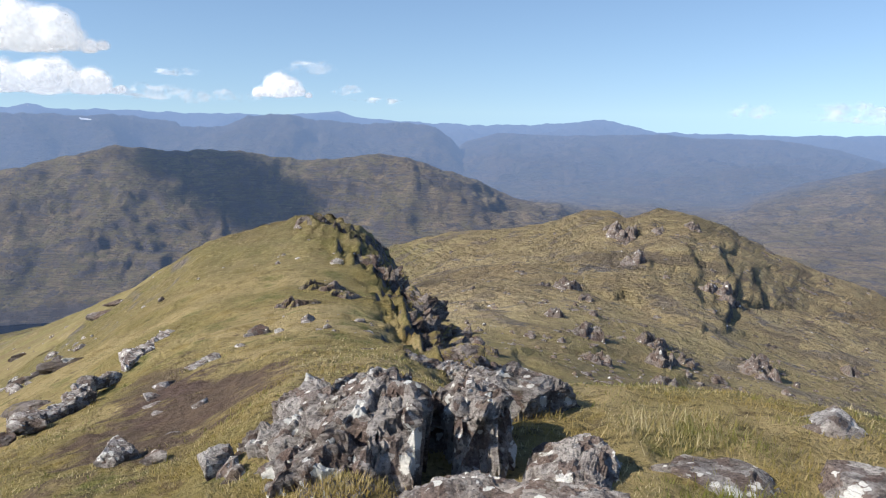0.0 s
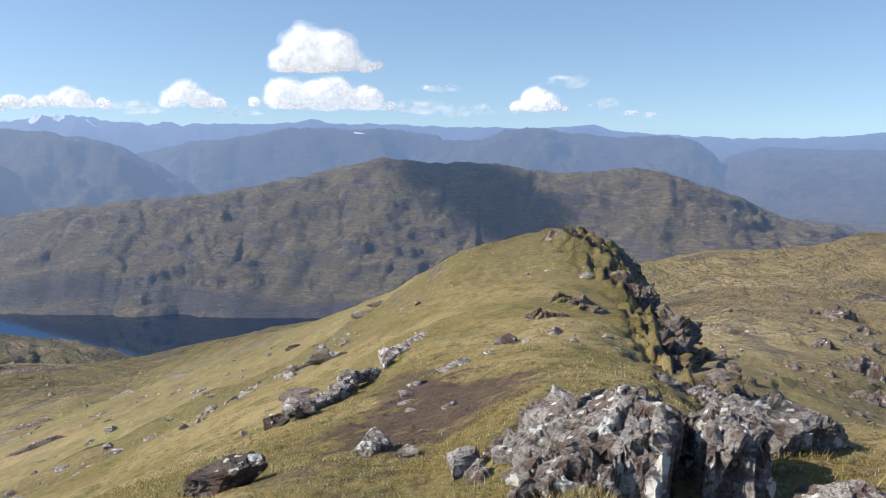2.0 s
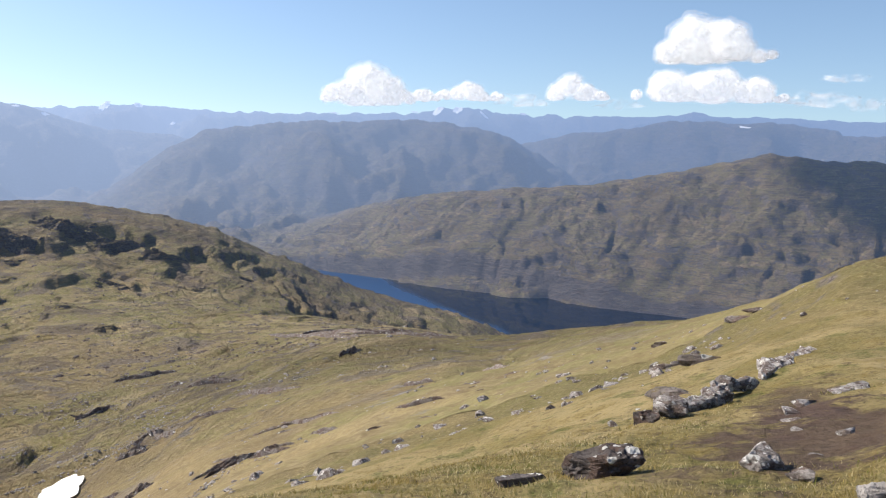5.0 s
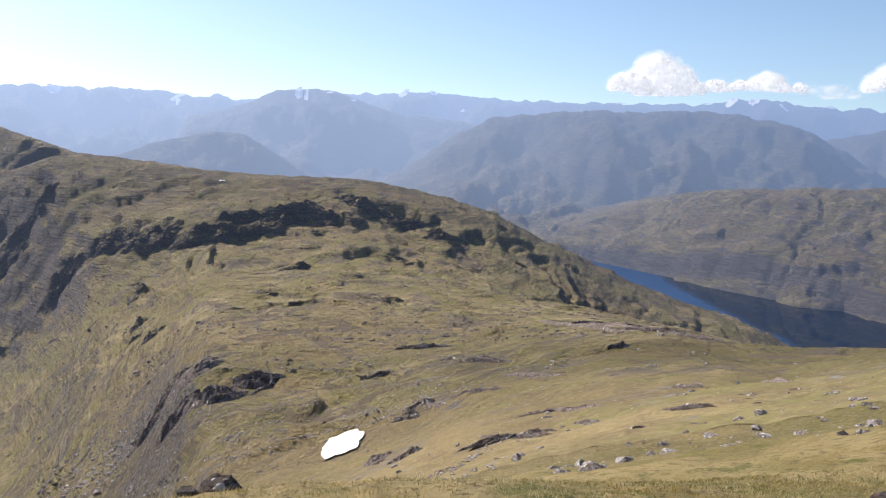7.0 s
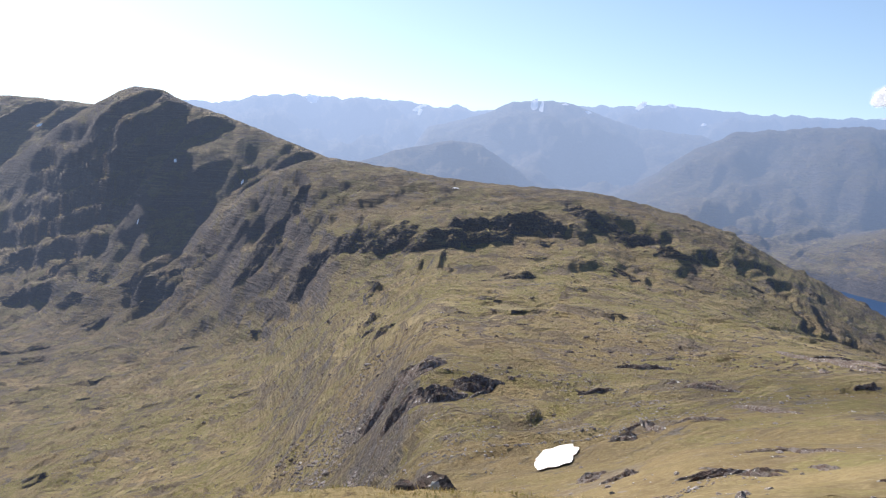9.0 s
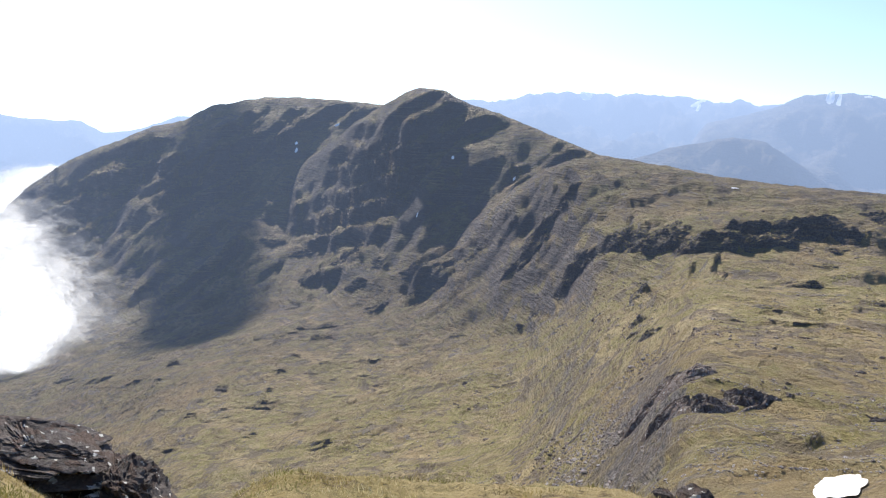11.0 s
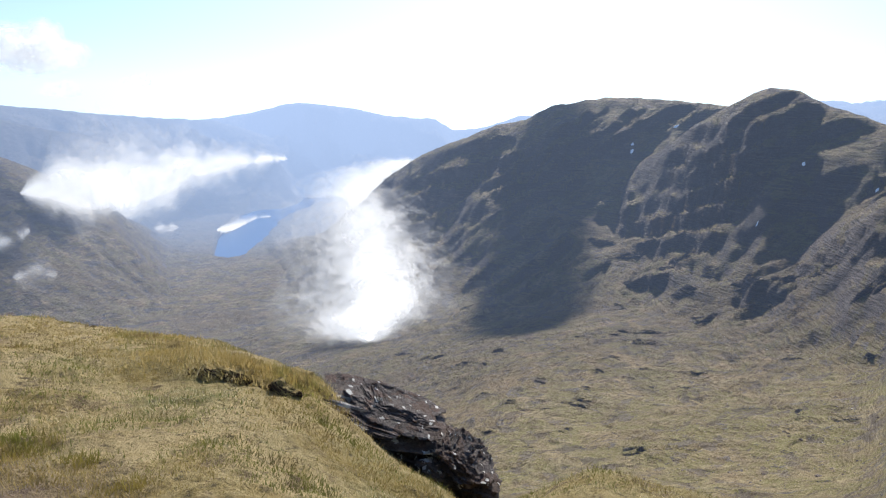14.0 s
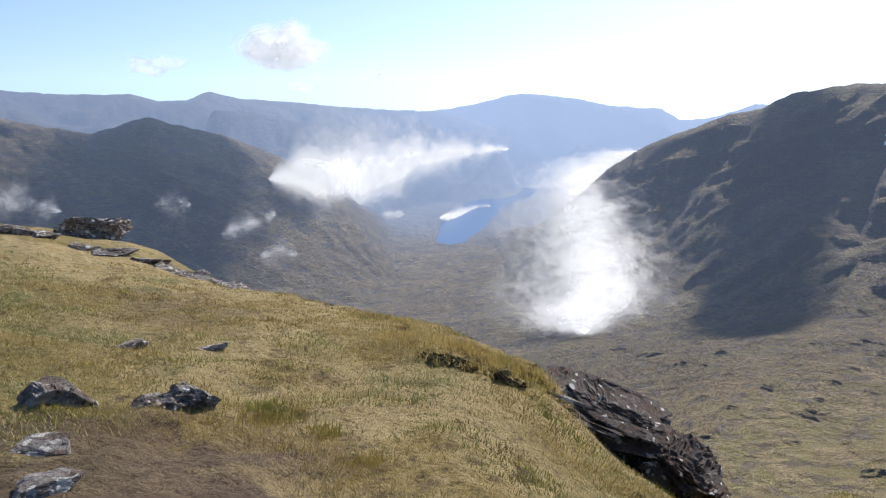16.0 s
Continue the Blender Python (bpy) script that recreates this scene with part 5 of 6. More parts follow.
def outcrop(label, az, r, long, wide, high, heading, seed, group, material, ledges=3, fine=18, sharp=1.35):
    """Rock that breaks through the turf in tilted ledges: each climbs gently and breaks off in a steep face towards a bearing."""
    rng = np.random.RandomState(seed)
    h = radians(heading)
    ahead, strike = np.array([-math.sin(h), math.cos(h)]), np.array([math.cos(h), math.sin(h)])
    mid = at(az, r)
    ob = tagged(new("crag"), label, "crag", group)
    foot = ground_at(az, r)
    ob.matrix_world = pose(mid.x, mid.y, foot)
    gu, gv = np.linspace(-1, 1, fine), np.linspace(-1, 1, fine)
    u, v = (m.ravel() for m in np.meshgrid(gu, gv, indexing="ij"))
    i, j = np.meshgrid(np.arange(fine - 1), np.arange(fine - 1), indexing="ij")
    quads = np.stack([i * fine + j, (i + 1) * fine + j, (i + 1) * fine + j + 1, i * fine + j + 1], -1).reshape(-1, 4)
    for k in range(ledges):
        share = k / max(ledges - 1, 1)
        q0, p0 = rng.uniform(-0.35, 0.35) * long, (-0.5 + share) * wide * 0.9
        size_q, size_p, tall = long * rng.uniform(0.5, 0.85), wide * rng.uniform(0.5, 0.8), high * rng.uniform(0.6, 1.15)
        off = rng.uniform(0, 60, 3)
        q, p = q0 + u * size_q, p0 + v * size_p
        x, y = mid.x + q * strike[0] + p * ahead[0], mid.y + q * strike[1] + p * ahead[1]
        bearing = np.degrees(np.arctan2(-x, y))
        ground = land(np.where(bearing < -60, bearing + 360, bearing), np.hypot(x, y))[2]
        grain = np.stack([q, p, q * 0], 1) / (min(size_q, size_p) * 0.42) + off
        one, gap = cells3(grain)
        two, gap2 = cells3(grain * 2.1 + 5)
        edge = 0.30 + 0.24 * fractal(u * 1.3 + off[0], u * 0 + 0.5, 3, 0.5) + 0.05 * (one - 0.5)
        climb = np.clip(sharp * (v + 1) / (edge + 1), 0, 1) ** 0.8
        profile = np.where(v < edge, climb, 1 - smooth(v, edge, edge + 0.28))
        reach = np.clip(1 - np.abs(u) ** 3, 0, 1) * np.clip(0.82 + 0.5 * fractal(u * 1.3 + off[1], v * 0.6, 3, 0.5, 1), 0.2, 1.15)
        rise = tall * (profile * reach * (0.80 + 0.24 * one + 0.10 * two) - 0.07 * (1 - smooth(gap, 0, 0.12)) + 0.05 * fractal(grain[:, 0] * 2.2, grain[:, 1] * 2.2, 4, 0.6, 2) - 0.20)
        pts = np.stack([x - mid.x, y - mid.y, ground + rise - foot], 1)
        ledge = new("ledge", mesh_of("ledge", pts, quads, material, False))
        ledge.parent = ob
    return ob


def crags(rows, label, group, seed, material, face, flat=0.55, back=0.8, start=20.0, fine=15, ledges=2):
    """Outcrops where the line of sight from the summit meets the slope: bearing, tilt, breadth in degrees. face: the side to which they break, in degrees left of the line of sight."""
    az, el, wide = (np.array(c, float) for c in zip(*rows))
    dist = sight(az, el, start)
    for i in range(len(rows)):
        s = 0.5 * dist[i] * math.radians(wide[i])
        outcrop(label, az[i], dist[i] + min(s * 0.2, 2.0), s, s * back, s * flat, az[i] + face + 13 * (i % 5) - 26, seed + i, group, M_LAND if dist[i] > 420 else material, ledges, fine)




def summit_outcrop(label, az, r, seed, material, across=130, deep=90):
    """The rock at the summit's edge: a ramp that climbs from the left to a level top, split by a deep cleft whose wall faces right."""
    mid, a = at(az, r), radians(az)
    right, ahead = np.array([math.cos(a), math.sin(a)]), np.array([-math.sin(a), math.cos(a)])
    u, v = (m.ravel() for m in np.meshgrid(np.linspace(-0.95, 0.92, across), np.linspace(-1.05, 0.75, deep), indexing="ij"))
    x, y = mid.x + u * right[0] + v * ahead[0], mid.y + u * right[1] + v * ahead[1]
    ground = land(np.degrees(np.arctan2(-x, y)), np.hypot(x, y))[2]
    off = np.random.RandomState(seed).uniform(0, 60, 3)
    jig = 0.05 * fractal(u * 4 + off[0], v * 4, 4, 0.6)
    top = np.interp(u + jig, [-0.9, -0.62, -0.36, -0.12, 0.05, 0.27, 0.31, 0.45, 0.50, 0.55, 0.78, 0.84], [-0.55, -0.26, -0.13, 0.04, 0.16, 0.15, 0.08, 0.02, 0.04, 0.10, 0.07, -0.5])
    front = np.interp(u + jig, [-0.9, -0.3, 0.20, 0.30, 0.32, 0.47, 0.50, 0.80], [-1.0, -0.95, -0.70, -0.60, 0.14, 0.18, -0.30, -0.22])
    soft = np.interp(u, [-0.9, -0.2, 0.25, 0.33, 0.8], [0.95, 0.90, 0.55, 0.12, 0.16])
    mask = smooth(v + 1.5 * jig, front, front + soft) * (1 - smooth(v + jig, 0.40, 0.62))
    z = np.where(mask > 0.02, (ground - 0.08) * (1 - mask) + top * mask, ground - 0.10)
    grid = z.reshape(across, deep)
    du, dv = np.gradient(grid, 1.87 / (across - 1), 1.80 / (deep - 1))
    normal = np.stack([-du.ravel(), -dv.ravel(), np.ones(len(z))], 1)
    normal /= np.linalg.norm(normal, axis=1)[:, None]
    q = np.stack([u, v, z], 1)
    bent = np.stack([u, v, z - 0.35 * u], 1) * (3.6, 3.6, 7.0) + 0.3 * wave3(q * 5 + off)[:, None]
    one, gap = cells3(bent + off)
    two, gap2 = cells3(bent * 2.3 + off + 7)
    crust = 0.10 * (one - 0.5) + 0.035 * (two - 0.5) - 0.05 * (1 - smooth(gap, 0, 0.12)) - 0.02 * (1 - smooth(gap2, 0, 0.14)) + 0.028 * noise3(q + off, 5.0, 1, 4)
    q = q + normal * (crust * smooth(mask, 0.0, 0.4))[:, None]
    x, y, z = mid.x + q[:, 0] * right[0] + q[:, 1] * ahead[0], mid.y + q[:, 0] * right[1] + q[:, 1] * ahead[1], q[:, 2]
    i, j = np.meshgrid(np.arange(across - 1), np.arange(deep - 1), indexing="ij")
    quads = np.stack([i * deep + j, (i + 1) * deep + j, (i + 1) * deep + j + 1, i * deep + j + 1], -1).reshape(-1, 4)
    return tagged(new("rock_outcrop", mesh_of("rock_outcrop", np.stack([x, y, z], 1), quads, material, False)), label, "rock")


summit_outcrop("broad grey lichened schist outcrop split by a dark cleft", 3.0, 4.2, 3, M_ROCK)
rock(6.4, 4.9, (0.24, 0.26, 0.22), "pale grey angular stone on the outcrop", 8, 5, turn=12, z=-0.30, lean=(4, -14), strata=0.14, cuts=8, blocks=0.6)
crags([(-13.1, -8.75, 1.7), (-13.5, -10.1, 1.4), (-12.0, -8.0, 1.2), (-19.1, -8.8, 1.0), (-27.2, -11.8, 0.8), (-25.2, -11.3, 0.7), (-23.0, -9.4, 0.6), (-2.1, -12.5, 1.2), (-5.7, -11.1, 1.0), (-4.9, -12.6, 0.8),
       (-3.3, -13.8, 0.9), (-19.3, -14.8, 0.7), (-21.4, -16.1, 1.2), (-27.0, -20.2, 1.2), (-12.8, -18.8, 1.3), (-17.8, -7.8, 0.8), (-9.6, -13.6, 1.2), (-7.4, -13.2, 1.0)],
      "small broken crag in the grass", "small crags of the far ridge", 330, M_CRAG, -118, 0.42, 0.9)
crags([(89.5, -16.2, 1.6), (87.9, -15.0, 1.4), (91.1, -14.8, 1.6), (83.9, -13.4, 1.6), (66.8, -14.3, 1.6), (55.8, -12.5, 1.2), (66.7, -11.4, 1.5), (74.2, -11.9, 1.8), (106.4, -16.3, 2.2), (103.0, -15.2, 2.6), (106.2, -18.8, 1.3), (105.9, -19.9, 0.9), (106.5, -24.3, 1.5)],
      "low dark crag in the grass below the corrie wall", "corrie floor crags", 380, M_CRAG, 165, 0.22, start=60)
crags([(110.8, -21.4, 3.4), (106.7, -17.1, 3.0), (108.3, -16.5, 2.0), (117.0, -18.2, 1.8), (121.9, -18.8, 2.4), (117.9, -21.3, 1.8), (115.8, -21.7, 1.5), (110.4, -20.5, 1.2), (109.6, -19.3, 1.0), (107.0, -24.4, 2.2), (111.6, -23.5, 1.6), (113.7, -20.1, 1.4), (123.9, -18.5, 1.6), (119.5, -19.3, 1.3)],
      "low shaded crag on the corrie floor", "rocks of the corrie floor", 400, M_CRAG, 165, 0.22, start=60)
crags([(59.4, -23.4, 1.8), (56.1, -23.0, 1.6), (52.5, -14.6, 2.2), (50.1, -15.2, 2.0), (60.5, -20.5, 1.6), (47.5, -15.0, 2.6), (45.0, -14.9, 2.2), (62.0, -19.2, 1.4), (64.5, -21.8, 1.6), (41.0, -19.0, 1.2)],
      "long low peat ledge across the grass slope", "ledges on the green slope", 430, M_CRAG, 170, 0.10, 0.25, start=30, ledges=3)



def strew(count, seed, az_span, el_span, wide):
    rng = np.random.RandomState(seed)
    return [(rng.uniform(*az_span), rng.uniform(*el_span), rng.uniform(*wide)) for _ in range(count)]




def ledge_lines(lines, label, group, seed, material, high=0.007, start=30.0):
    """Long breaks in the turf, from one bearing and tilt to another, with a low face towards the summit."""
    ends = sight([v for l in lines for v in (l[0], l[2])], [v for l in lines for v in (l[1], l[3])], start)
    for k, (a1, _, a2, _) in enumerate(lines):
        p1, p2 = at(a1, ends[2 * k]), at(a2, ends[2 * k + 1])
        mid, way = (p1 + p2) / 2, p2 - p1
        az, r = math.degrees(math.atan2(-mid.x, mid.y)), mid.length
        heading = math.degrees(math.atan2(-way.x, way.y)) + 90
        if Vector(at(heading, 1)).dot(mid) > 0:
            heading += 180
        outcrop(label, az, r, min(way.length, r * 0.30) * 0.62, r * 0.009, r * high, heading, seed + k, group, material, 4, 18)


ledge_lines([(62.0, -20.8, 58.3, -20.1), (57.7, -22.0, 52.4, -20.9), (61.3, -24.4, 57.6, -23.1), (57.4, -23.3, 55.0, -23.0), (55.5, -15.3, 49.2, -15.5), (65.0, -21.3, 62.6, -21.5), (60.5, -24.4, 57.2, -23.2), (57.0, -23.1, 54.3, -22.6),
             (52.8, -15.2, 47.5, -15.3), (48.5, -15.4, 43.0, -15.5), (76.5, -20.3, 73.9, -19.2), (54.4, -15.4, 49.4, -15.1), (50.5, -15.6, 45.0, -15.5), (50.9, -16.8, 49.2, -16.6), (46.5, -18.9, 44.3, -18.7), (54.8, -21.3, 51.8, -20.8),
             (52.9, -22.0, 51.2, -21.8), (28.1, -18.1, 24.9, -16.8), (23.9, -12.9, 21.6, -11.7), (70.0, -19.5, 66.5, -19.2), (62.5, -18.4, 58.0, -18.1), (58.0, -19.2, 54.0, -18.9), (66.5, -17.6, 62.0, -17.3), (40.5, -17.6, 37.0, -17.0), (47.0, -20.6, 43.5, -19.8)],
            "long dark break in the turf of the slope", "turf breaks", 1800, M_CRAG)
RIDGE_TOP = "dark layered crag on the knoll's skyline"
crags([(9.3, -7.75, 1.8), (8.0, -7.55, 2.0), (6.9, -8.3, 1.6), (3.4, -9.75, 1.3)], RIDGE_TOP, "ridge crag", 115, M_RIDGE, -135, 0.42, 0.6, start=20, fine=30, ledges=3)
crags([(9.8, -13.4, 3.6), (7.6, -12.3, 4.2), (6.2, -12.9, 3.4)], "grey outcrop with a shaded face on the ridge", "ridge crag", 140, M_RIDGE, -125, 0.36, 0.7, start=8, fine=34, ledges=3)
crags([(3.4, -11.9, 3.4), (1.8, -13.2, 3.6), (0.4, -14.4, 3.4), (-1.6, -15.6, 3.0), (-3.6, -16.8, 2.6)], "dark broken crag along the ridge edge", "ridge crag", 160, M_RIDGE, -105, 0.5, 0.8, start=8, fine=38, ledges=4)
crags([(-9.1, -12.05, 3.2), (-8.4, -14.05, 2.2), (-10.5, -12.8, 1.8), (-10.8, -15.3, 3.6), (-11.4, -17.0, 3.0), (-15.2, -15.6, 3.4), (-15.9, -16.9, 3.4), (-17.6, -16.8, 2.4), (-19.8, -17.6, 1.8),
       (-22.4, -16.9, 4.2), (-16.6, -18.4, 3.0), (-17.8, -19.5, 3.8), (-22.2, -19.4, 3.6), (-25.8, -19.8, 4.0), (-27.8, -16.1, 2.0), (-19.3, -11.8, 2.8), (-20.2, -12.5, 2.0), (-12.9, -8.7, 3.2), (-13.6, -10.0, 2.8), (-15.2, -8.0, 1.6), (-17.4, -7.6, 1.4)],
      "dark crag with a steep shaded face on grass", "crags of the far ridge", 300, M_CRAG, -95, 0.62, 0.7, fine=28, ledges=4)
CORRIE = "dark jagged crag above the corrie"
crags([(84.0, -15.4, 1.8), (83.2, -16.2, 1.8), (84.4, -16.4, 1.2)], CORRIE, "corrie crags", 360, M_CRAG, 140, 0.6, 0.8, fine=26, ledges=3)
crags([(80.6, -18.9, 5.0), (82.2, -20.2, 4.6), (79.2, -20.6, 5.2), (81.4, -21.6, 4.0), (76.6, -19.8, 3.6), (83.6, -22.0, 2.8)], CORRIE, "corrie crags", 370, M_CRAG, 125, 0.42, 0.8, fine=40, ledges=6)
crags([(67.4, -25.2, 3.6), (65.4, -24.9, 3.2), (65.6, -22.4, 3.0)], CORRIE, "corrie crags", 390, M_CRAG, 150, 0.34, 0.7, fine=34, ledges=4)
crags(strew(40, 31, (-31, -1), (-19.5, -8.5), (0.35, 1.2)), "small dark outcrop on the grassy ridge", "outcrops of the far ridge", 1300, M_CRAG, -112, 0.42, 0.8)
crags(strew(44, 32, (48, 90), (-16.0, -7.5), (0.5, 2.2)), "low dark outcrop on the shoulder", "outcrops of the shoulder", 1400, M_CRAG, 172, 0.16, 0.5, start=60, ledges=3)
crags([(85.2, -10.0, 4.5), (82.6, -9.9, 5.5), (79.4, -9.8, 6.0), (76.4, -9.3, 6.0), (73.4, -8.8, 5.5), (71.6, -8.3, 4.0), (69.4, -7.3, 3.4), (67.8, -8.2, 4.0), (65.4, -9.1, 4.2), (63.0, -9.6, 3.4), (66.1, -11.3, 2.4), (73.2, -12.0, 2.6), (90.4, -8.8, 5.0), (91.4, -10.6, 5.0), (88.6, -12.6, 3.6)],
      "dark shaded crag across the shoulder's face", "shoulder crags", 1900, M_CRAG, 168, 0.30, 0.5, start=300, fine=34, ledges=4)
crags(strew(70, 33, (86, 126), (-25.0, -14.6), (0.5, 2.2)), "low grey outcrop on the corrie floor", "outcrops of the corrie", 1500, M_CRAG, 165, 0.12, 0.35, start=60, ledges=3)
crags(strew(24, 34, (36, 66), (-22.0, -15.8), (0.5, 2.0)), "small low outcrop on the green slope", "outcrops of the green slope", 1600, M_CRAG, 172, 0.12, 0.3, start=30)
crags([(113.0, -4.6, 1.6), (112.0, -9.0, 2.0), (110.0, -10.5, 2.6), (107.6, -11.2, 2.8), (105.0, -11.6, 3.0), (102.5, -12.0, 3.0), (100.0, -12.4, 2.8), (97.6, -12.0, 2.4), (95.5, -11.0, 2.2), (93.4, -9.8, 2.0), (104.0, -13.4, 3.2), (99.5, -14.0, 2.6), (107.4, -13.2, 2.2)],
      "long grey ledge at the foot of the mountain", "mountain foot ledges", 1700, M_CRAG, 160, 0.20, 0.4, start=300, fine=24, ledges=4)

# ---------------------------------------------------------------- scattered stones and scree, too many to count


def scatter(name, label, count, seed, az_span, r_span, size_span, material, keep=0.0, scale=40.0, density=None):
    rng = np.random.RandomState(seed)
    az = rng.uniform(*az_span, count)
    r = np.exp(rng.uniform(math.log(r_span[0]), math.log(r_span[1]), count))
    x, y, z, who = land(az, r)
    ok = fractal(x / scale, y / scale, 3, 0.5, seed % 4) > keep
    if density is not None:
        ok &= density(az, r)
    x, y, z, r = x[ok], y[ok], z[ok], r[ok]
    v, f = ICO[1]
    n = len(x)
    size = np.exp(rng.uniform(math.log(size_span[0]), math.log(size_span[1]), n)) * (rng.rand(n) ** 1.5 * 0.8 + 0.5)
    stretch = rng.uniform(0.5, 1.3, (n, 1, 3)) * (1, 1, 0.6)
    jag = rng.uniform(0.65, 1.2, (n, len(v), 1))
    turn = rng.uniform(0, 6.28, n)
    p = v[None] * jag * stretch * size[:, None, None]
    c, s = np.cos(turn)[:, None], np.sin(turn)[:, None]
    px, py = p[..., 0] * c - p[..., 1] * s, p[..., 0] * s + p[..., 1] * c
    pts = np.stack([px + x[:, None], py + y[:, None], p[..., 2] + (z - size * 0.05)[:, None]], -1).reshape(-1, 3)
    faces = (f[None] + (np.arange(n) * len(v))[:, None, None]).reshape(-1, 3)
    ob = new(name, mesh_of(name, pts, faces, material, False))
    return tagged(ob, label, "stones", kind="stuff")


scatter("scattered_stones", "small grey stones scattered over the green slope", 1500, 1, (24, 80), (14, 260), (0.10, 0.55), M_SLAB, 0.05, 18)
scatter("scattered_stones", "grey stones and small outcrops on the far ridge", 2600, 2, (-32, 4), (70, 380), (0.2, 1.1), M_CRAG, 0.0, 30)
scatter("scree", "grey scree of angular blocks below the crags", 9000, 3, (82, 98), (150, 420), (0.35, 1.3), M_SCREE, -0.45, 45, lambda az, r: np.abs(az - np.interp(r, [150, 200, 260, 330, 420], [90.5, 89, 87.5, 86.5, 85.5]) - 4 * fractal(r / 50, az / 7, 3)) < 2.6 + 1.2 * wave(r / 20, az))
scatter("scree", "pale band of frost-broken stones on the slope", 2600, 8, (56, 65), (60, 110), (0.10, 0.34), M_SCREE, -0.5, 12, lambda az, r: np.abs(r - np.interp(az, [56, 65], [84, 72]) - 5 * fractal(az / 3, r / 9, 3)) < 2.6)
scatter("scree", "pale stony patch on the saddle", 3600, 9, (62, 84), (170, 300), (0.18, 0.6), M_SCREE, -0.1, 22)
scatter("scattered_stones", "pale boulders strewn on the corrie floor", 4200, 4, (84, 130), (330, 1100), (0.4, 1.7), M_CRAG, 0.1, 80)
scatter("scattered_stones", "boulders and outcrops on the grassy shoulder", 4200, 5, (46, 92), (260, 800), (0.35, 1.6), M_CRAG, 0.05, 70)
scatter("scattered_stones", "small stones on the knoll slope", 260, 6, (4, 30), (14, 58), (0.05, 0.22), M_SLAB, 0.1, 9)
scatter("scattered_stones", "pale frost-broken stones in bands", 1600, 7, (44, 76), (150, 330), (0.2, 0.8), M_SLAB, 0.25, 26)

# ---------------------------------------------------------------- old snow


def snow(rows, label, group, lift=0.012, reach=0.012):
    """Snow patches draped on the slopes: bearing, tilt, breadth and height in degrees."""
    for k, (az, el, wide, high) in enumerate(rows):
        n = 25
        g = np.linspace(-1, 1, n)
        u, v = np.meshgrid(g, g, indexing="ij")
        u, v = u.ravel(), v.ravel()
        uu, vv = u * np.sqrt(1 - v * v / 2), v * np.sqrt(1 - u * u / 2)
        edge = 1 + 0.30 * fractal(uu * 1.1 + 9.1 * k + az, vv * 1.1 + 3.7 * k, 3, 0.5)
        low, mid, top = sight([az] * 3, [el - high / 2, el, el + high / 2], 60)
        half = min(max((top - low) / 2, mid * 0.003), mid * reach)
        a = az + 0.5 * wide * uu * edge - 0.10 * wide * vv
        d = mid + half * vv * edge
        x, y, z, _ = land(a, d)
        flat = np.stack([x, y, np.ones_like(x)], 1)
        plane = flat @ np.linalg.lstsq(flat, z, rcond=None)[0]
        pts = np.stack([x, y, (np.maximum(z, plane) if lift > 0.003 else np.clip(plane, z, z + d * 0.0012)) + d * lift], 1)
        i, j = np.meshgrid(np.arange(n - 1), np.arange(n - 1), indexing="ij")
        quads = np.stack([i * n + j, i * n + j + 1, (i + 1) * n + j + 1, (i + 1) * n + j], -1).reshape(-1, 4)
        tagged(new("snow_patch", mesh_of("snow_patch", pts, quads, M_SNOW)), label, "snow", group)


snow([(70.2, -24.05, 3.2, 1.2)], "white old snow patch melting on the grass slope", "", 0.0032, 0.1)
snow([(73.0, -0.1, 0.5, 0.5), (65.8, 0.2, 0.7, 0.35), (63.8, 0.25, 0.5, 0.2), (61.7, -1.0, 0.35, 0.3), (51.0, -0.05, 0.8, 0.15), (43.9, 0.2, 0.8, 0.45), (42.5, 0.25, 0.7, 0.3), (40.7, -0.1, 0.6, 0.2), (23.4, -0.8, 0.7, 0.15),
      (69.3, -0.4, 0.4, 0.2), (88.3, -0.22, 0.8, 0.65), (80.9, -0.4, 0.9, 0.3), (80.9, -0.85, 0.3, 0.3), (72.5, -0.2, 0.3, 0.3), (93.6, -0.5, 0.5, 0.2), (45.5, -0.1, 0.5, 0.15), (38.0, -0.15, 0.5, 0.15), (70.9, 0.1, 0.4, 0.15)],
     "streak of old snow on a far mountain", "far snow streaks", 0.0012, 0.011)
snow([(78.2, -5.85, 0.5, 0.12), (97.35, -4.66, 0.18, 0.1), (93.0, -6.0, 0.2, 0.1), (99.8, -8.6, 0.14, 0.15), (108.2, -3.8, 0.2, 0.1), (108.2, -4.15, 0.2, 0.1), (105.4, -2.45, 0.35, 0.15)],
     "small snow speck on a shaded mountain face", "snow specks", 0.0008, 0.0016)

# ---------------------------------------------------------------- clouds and mist


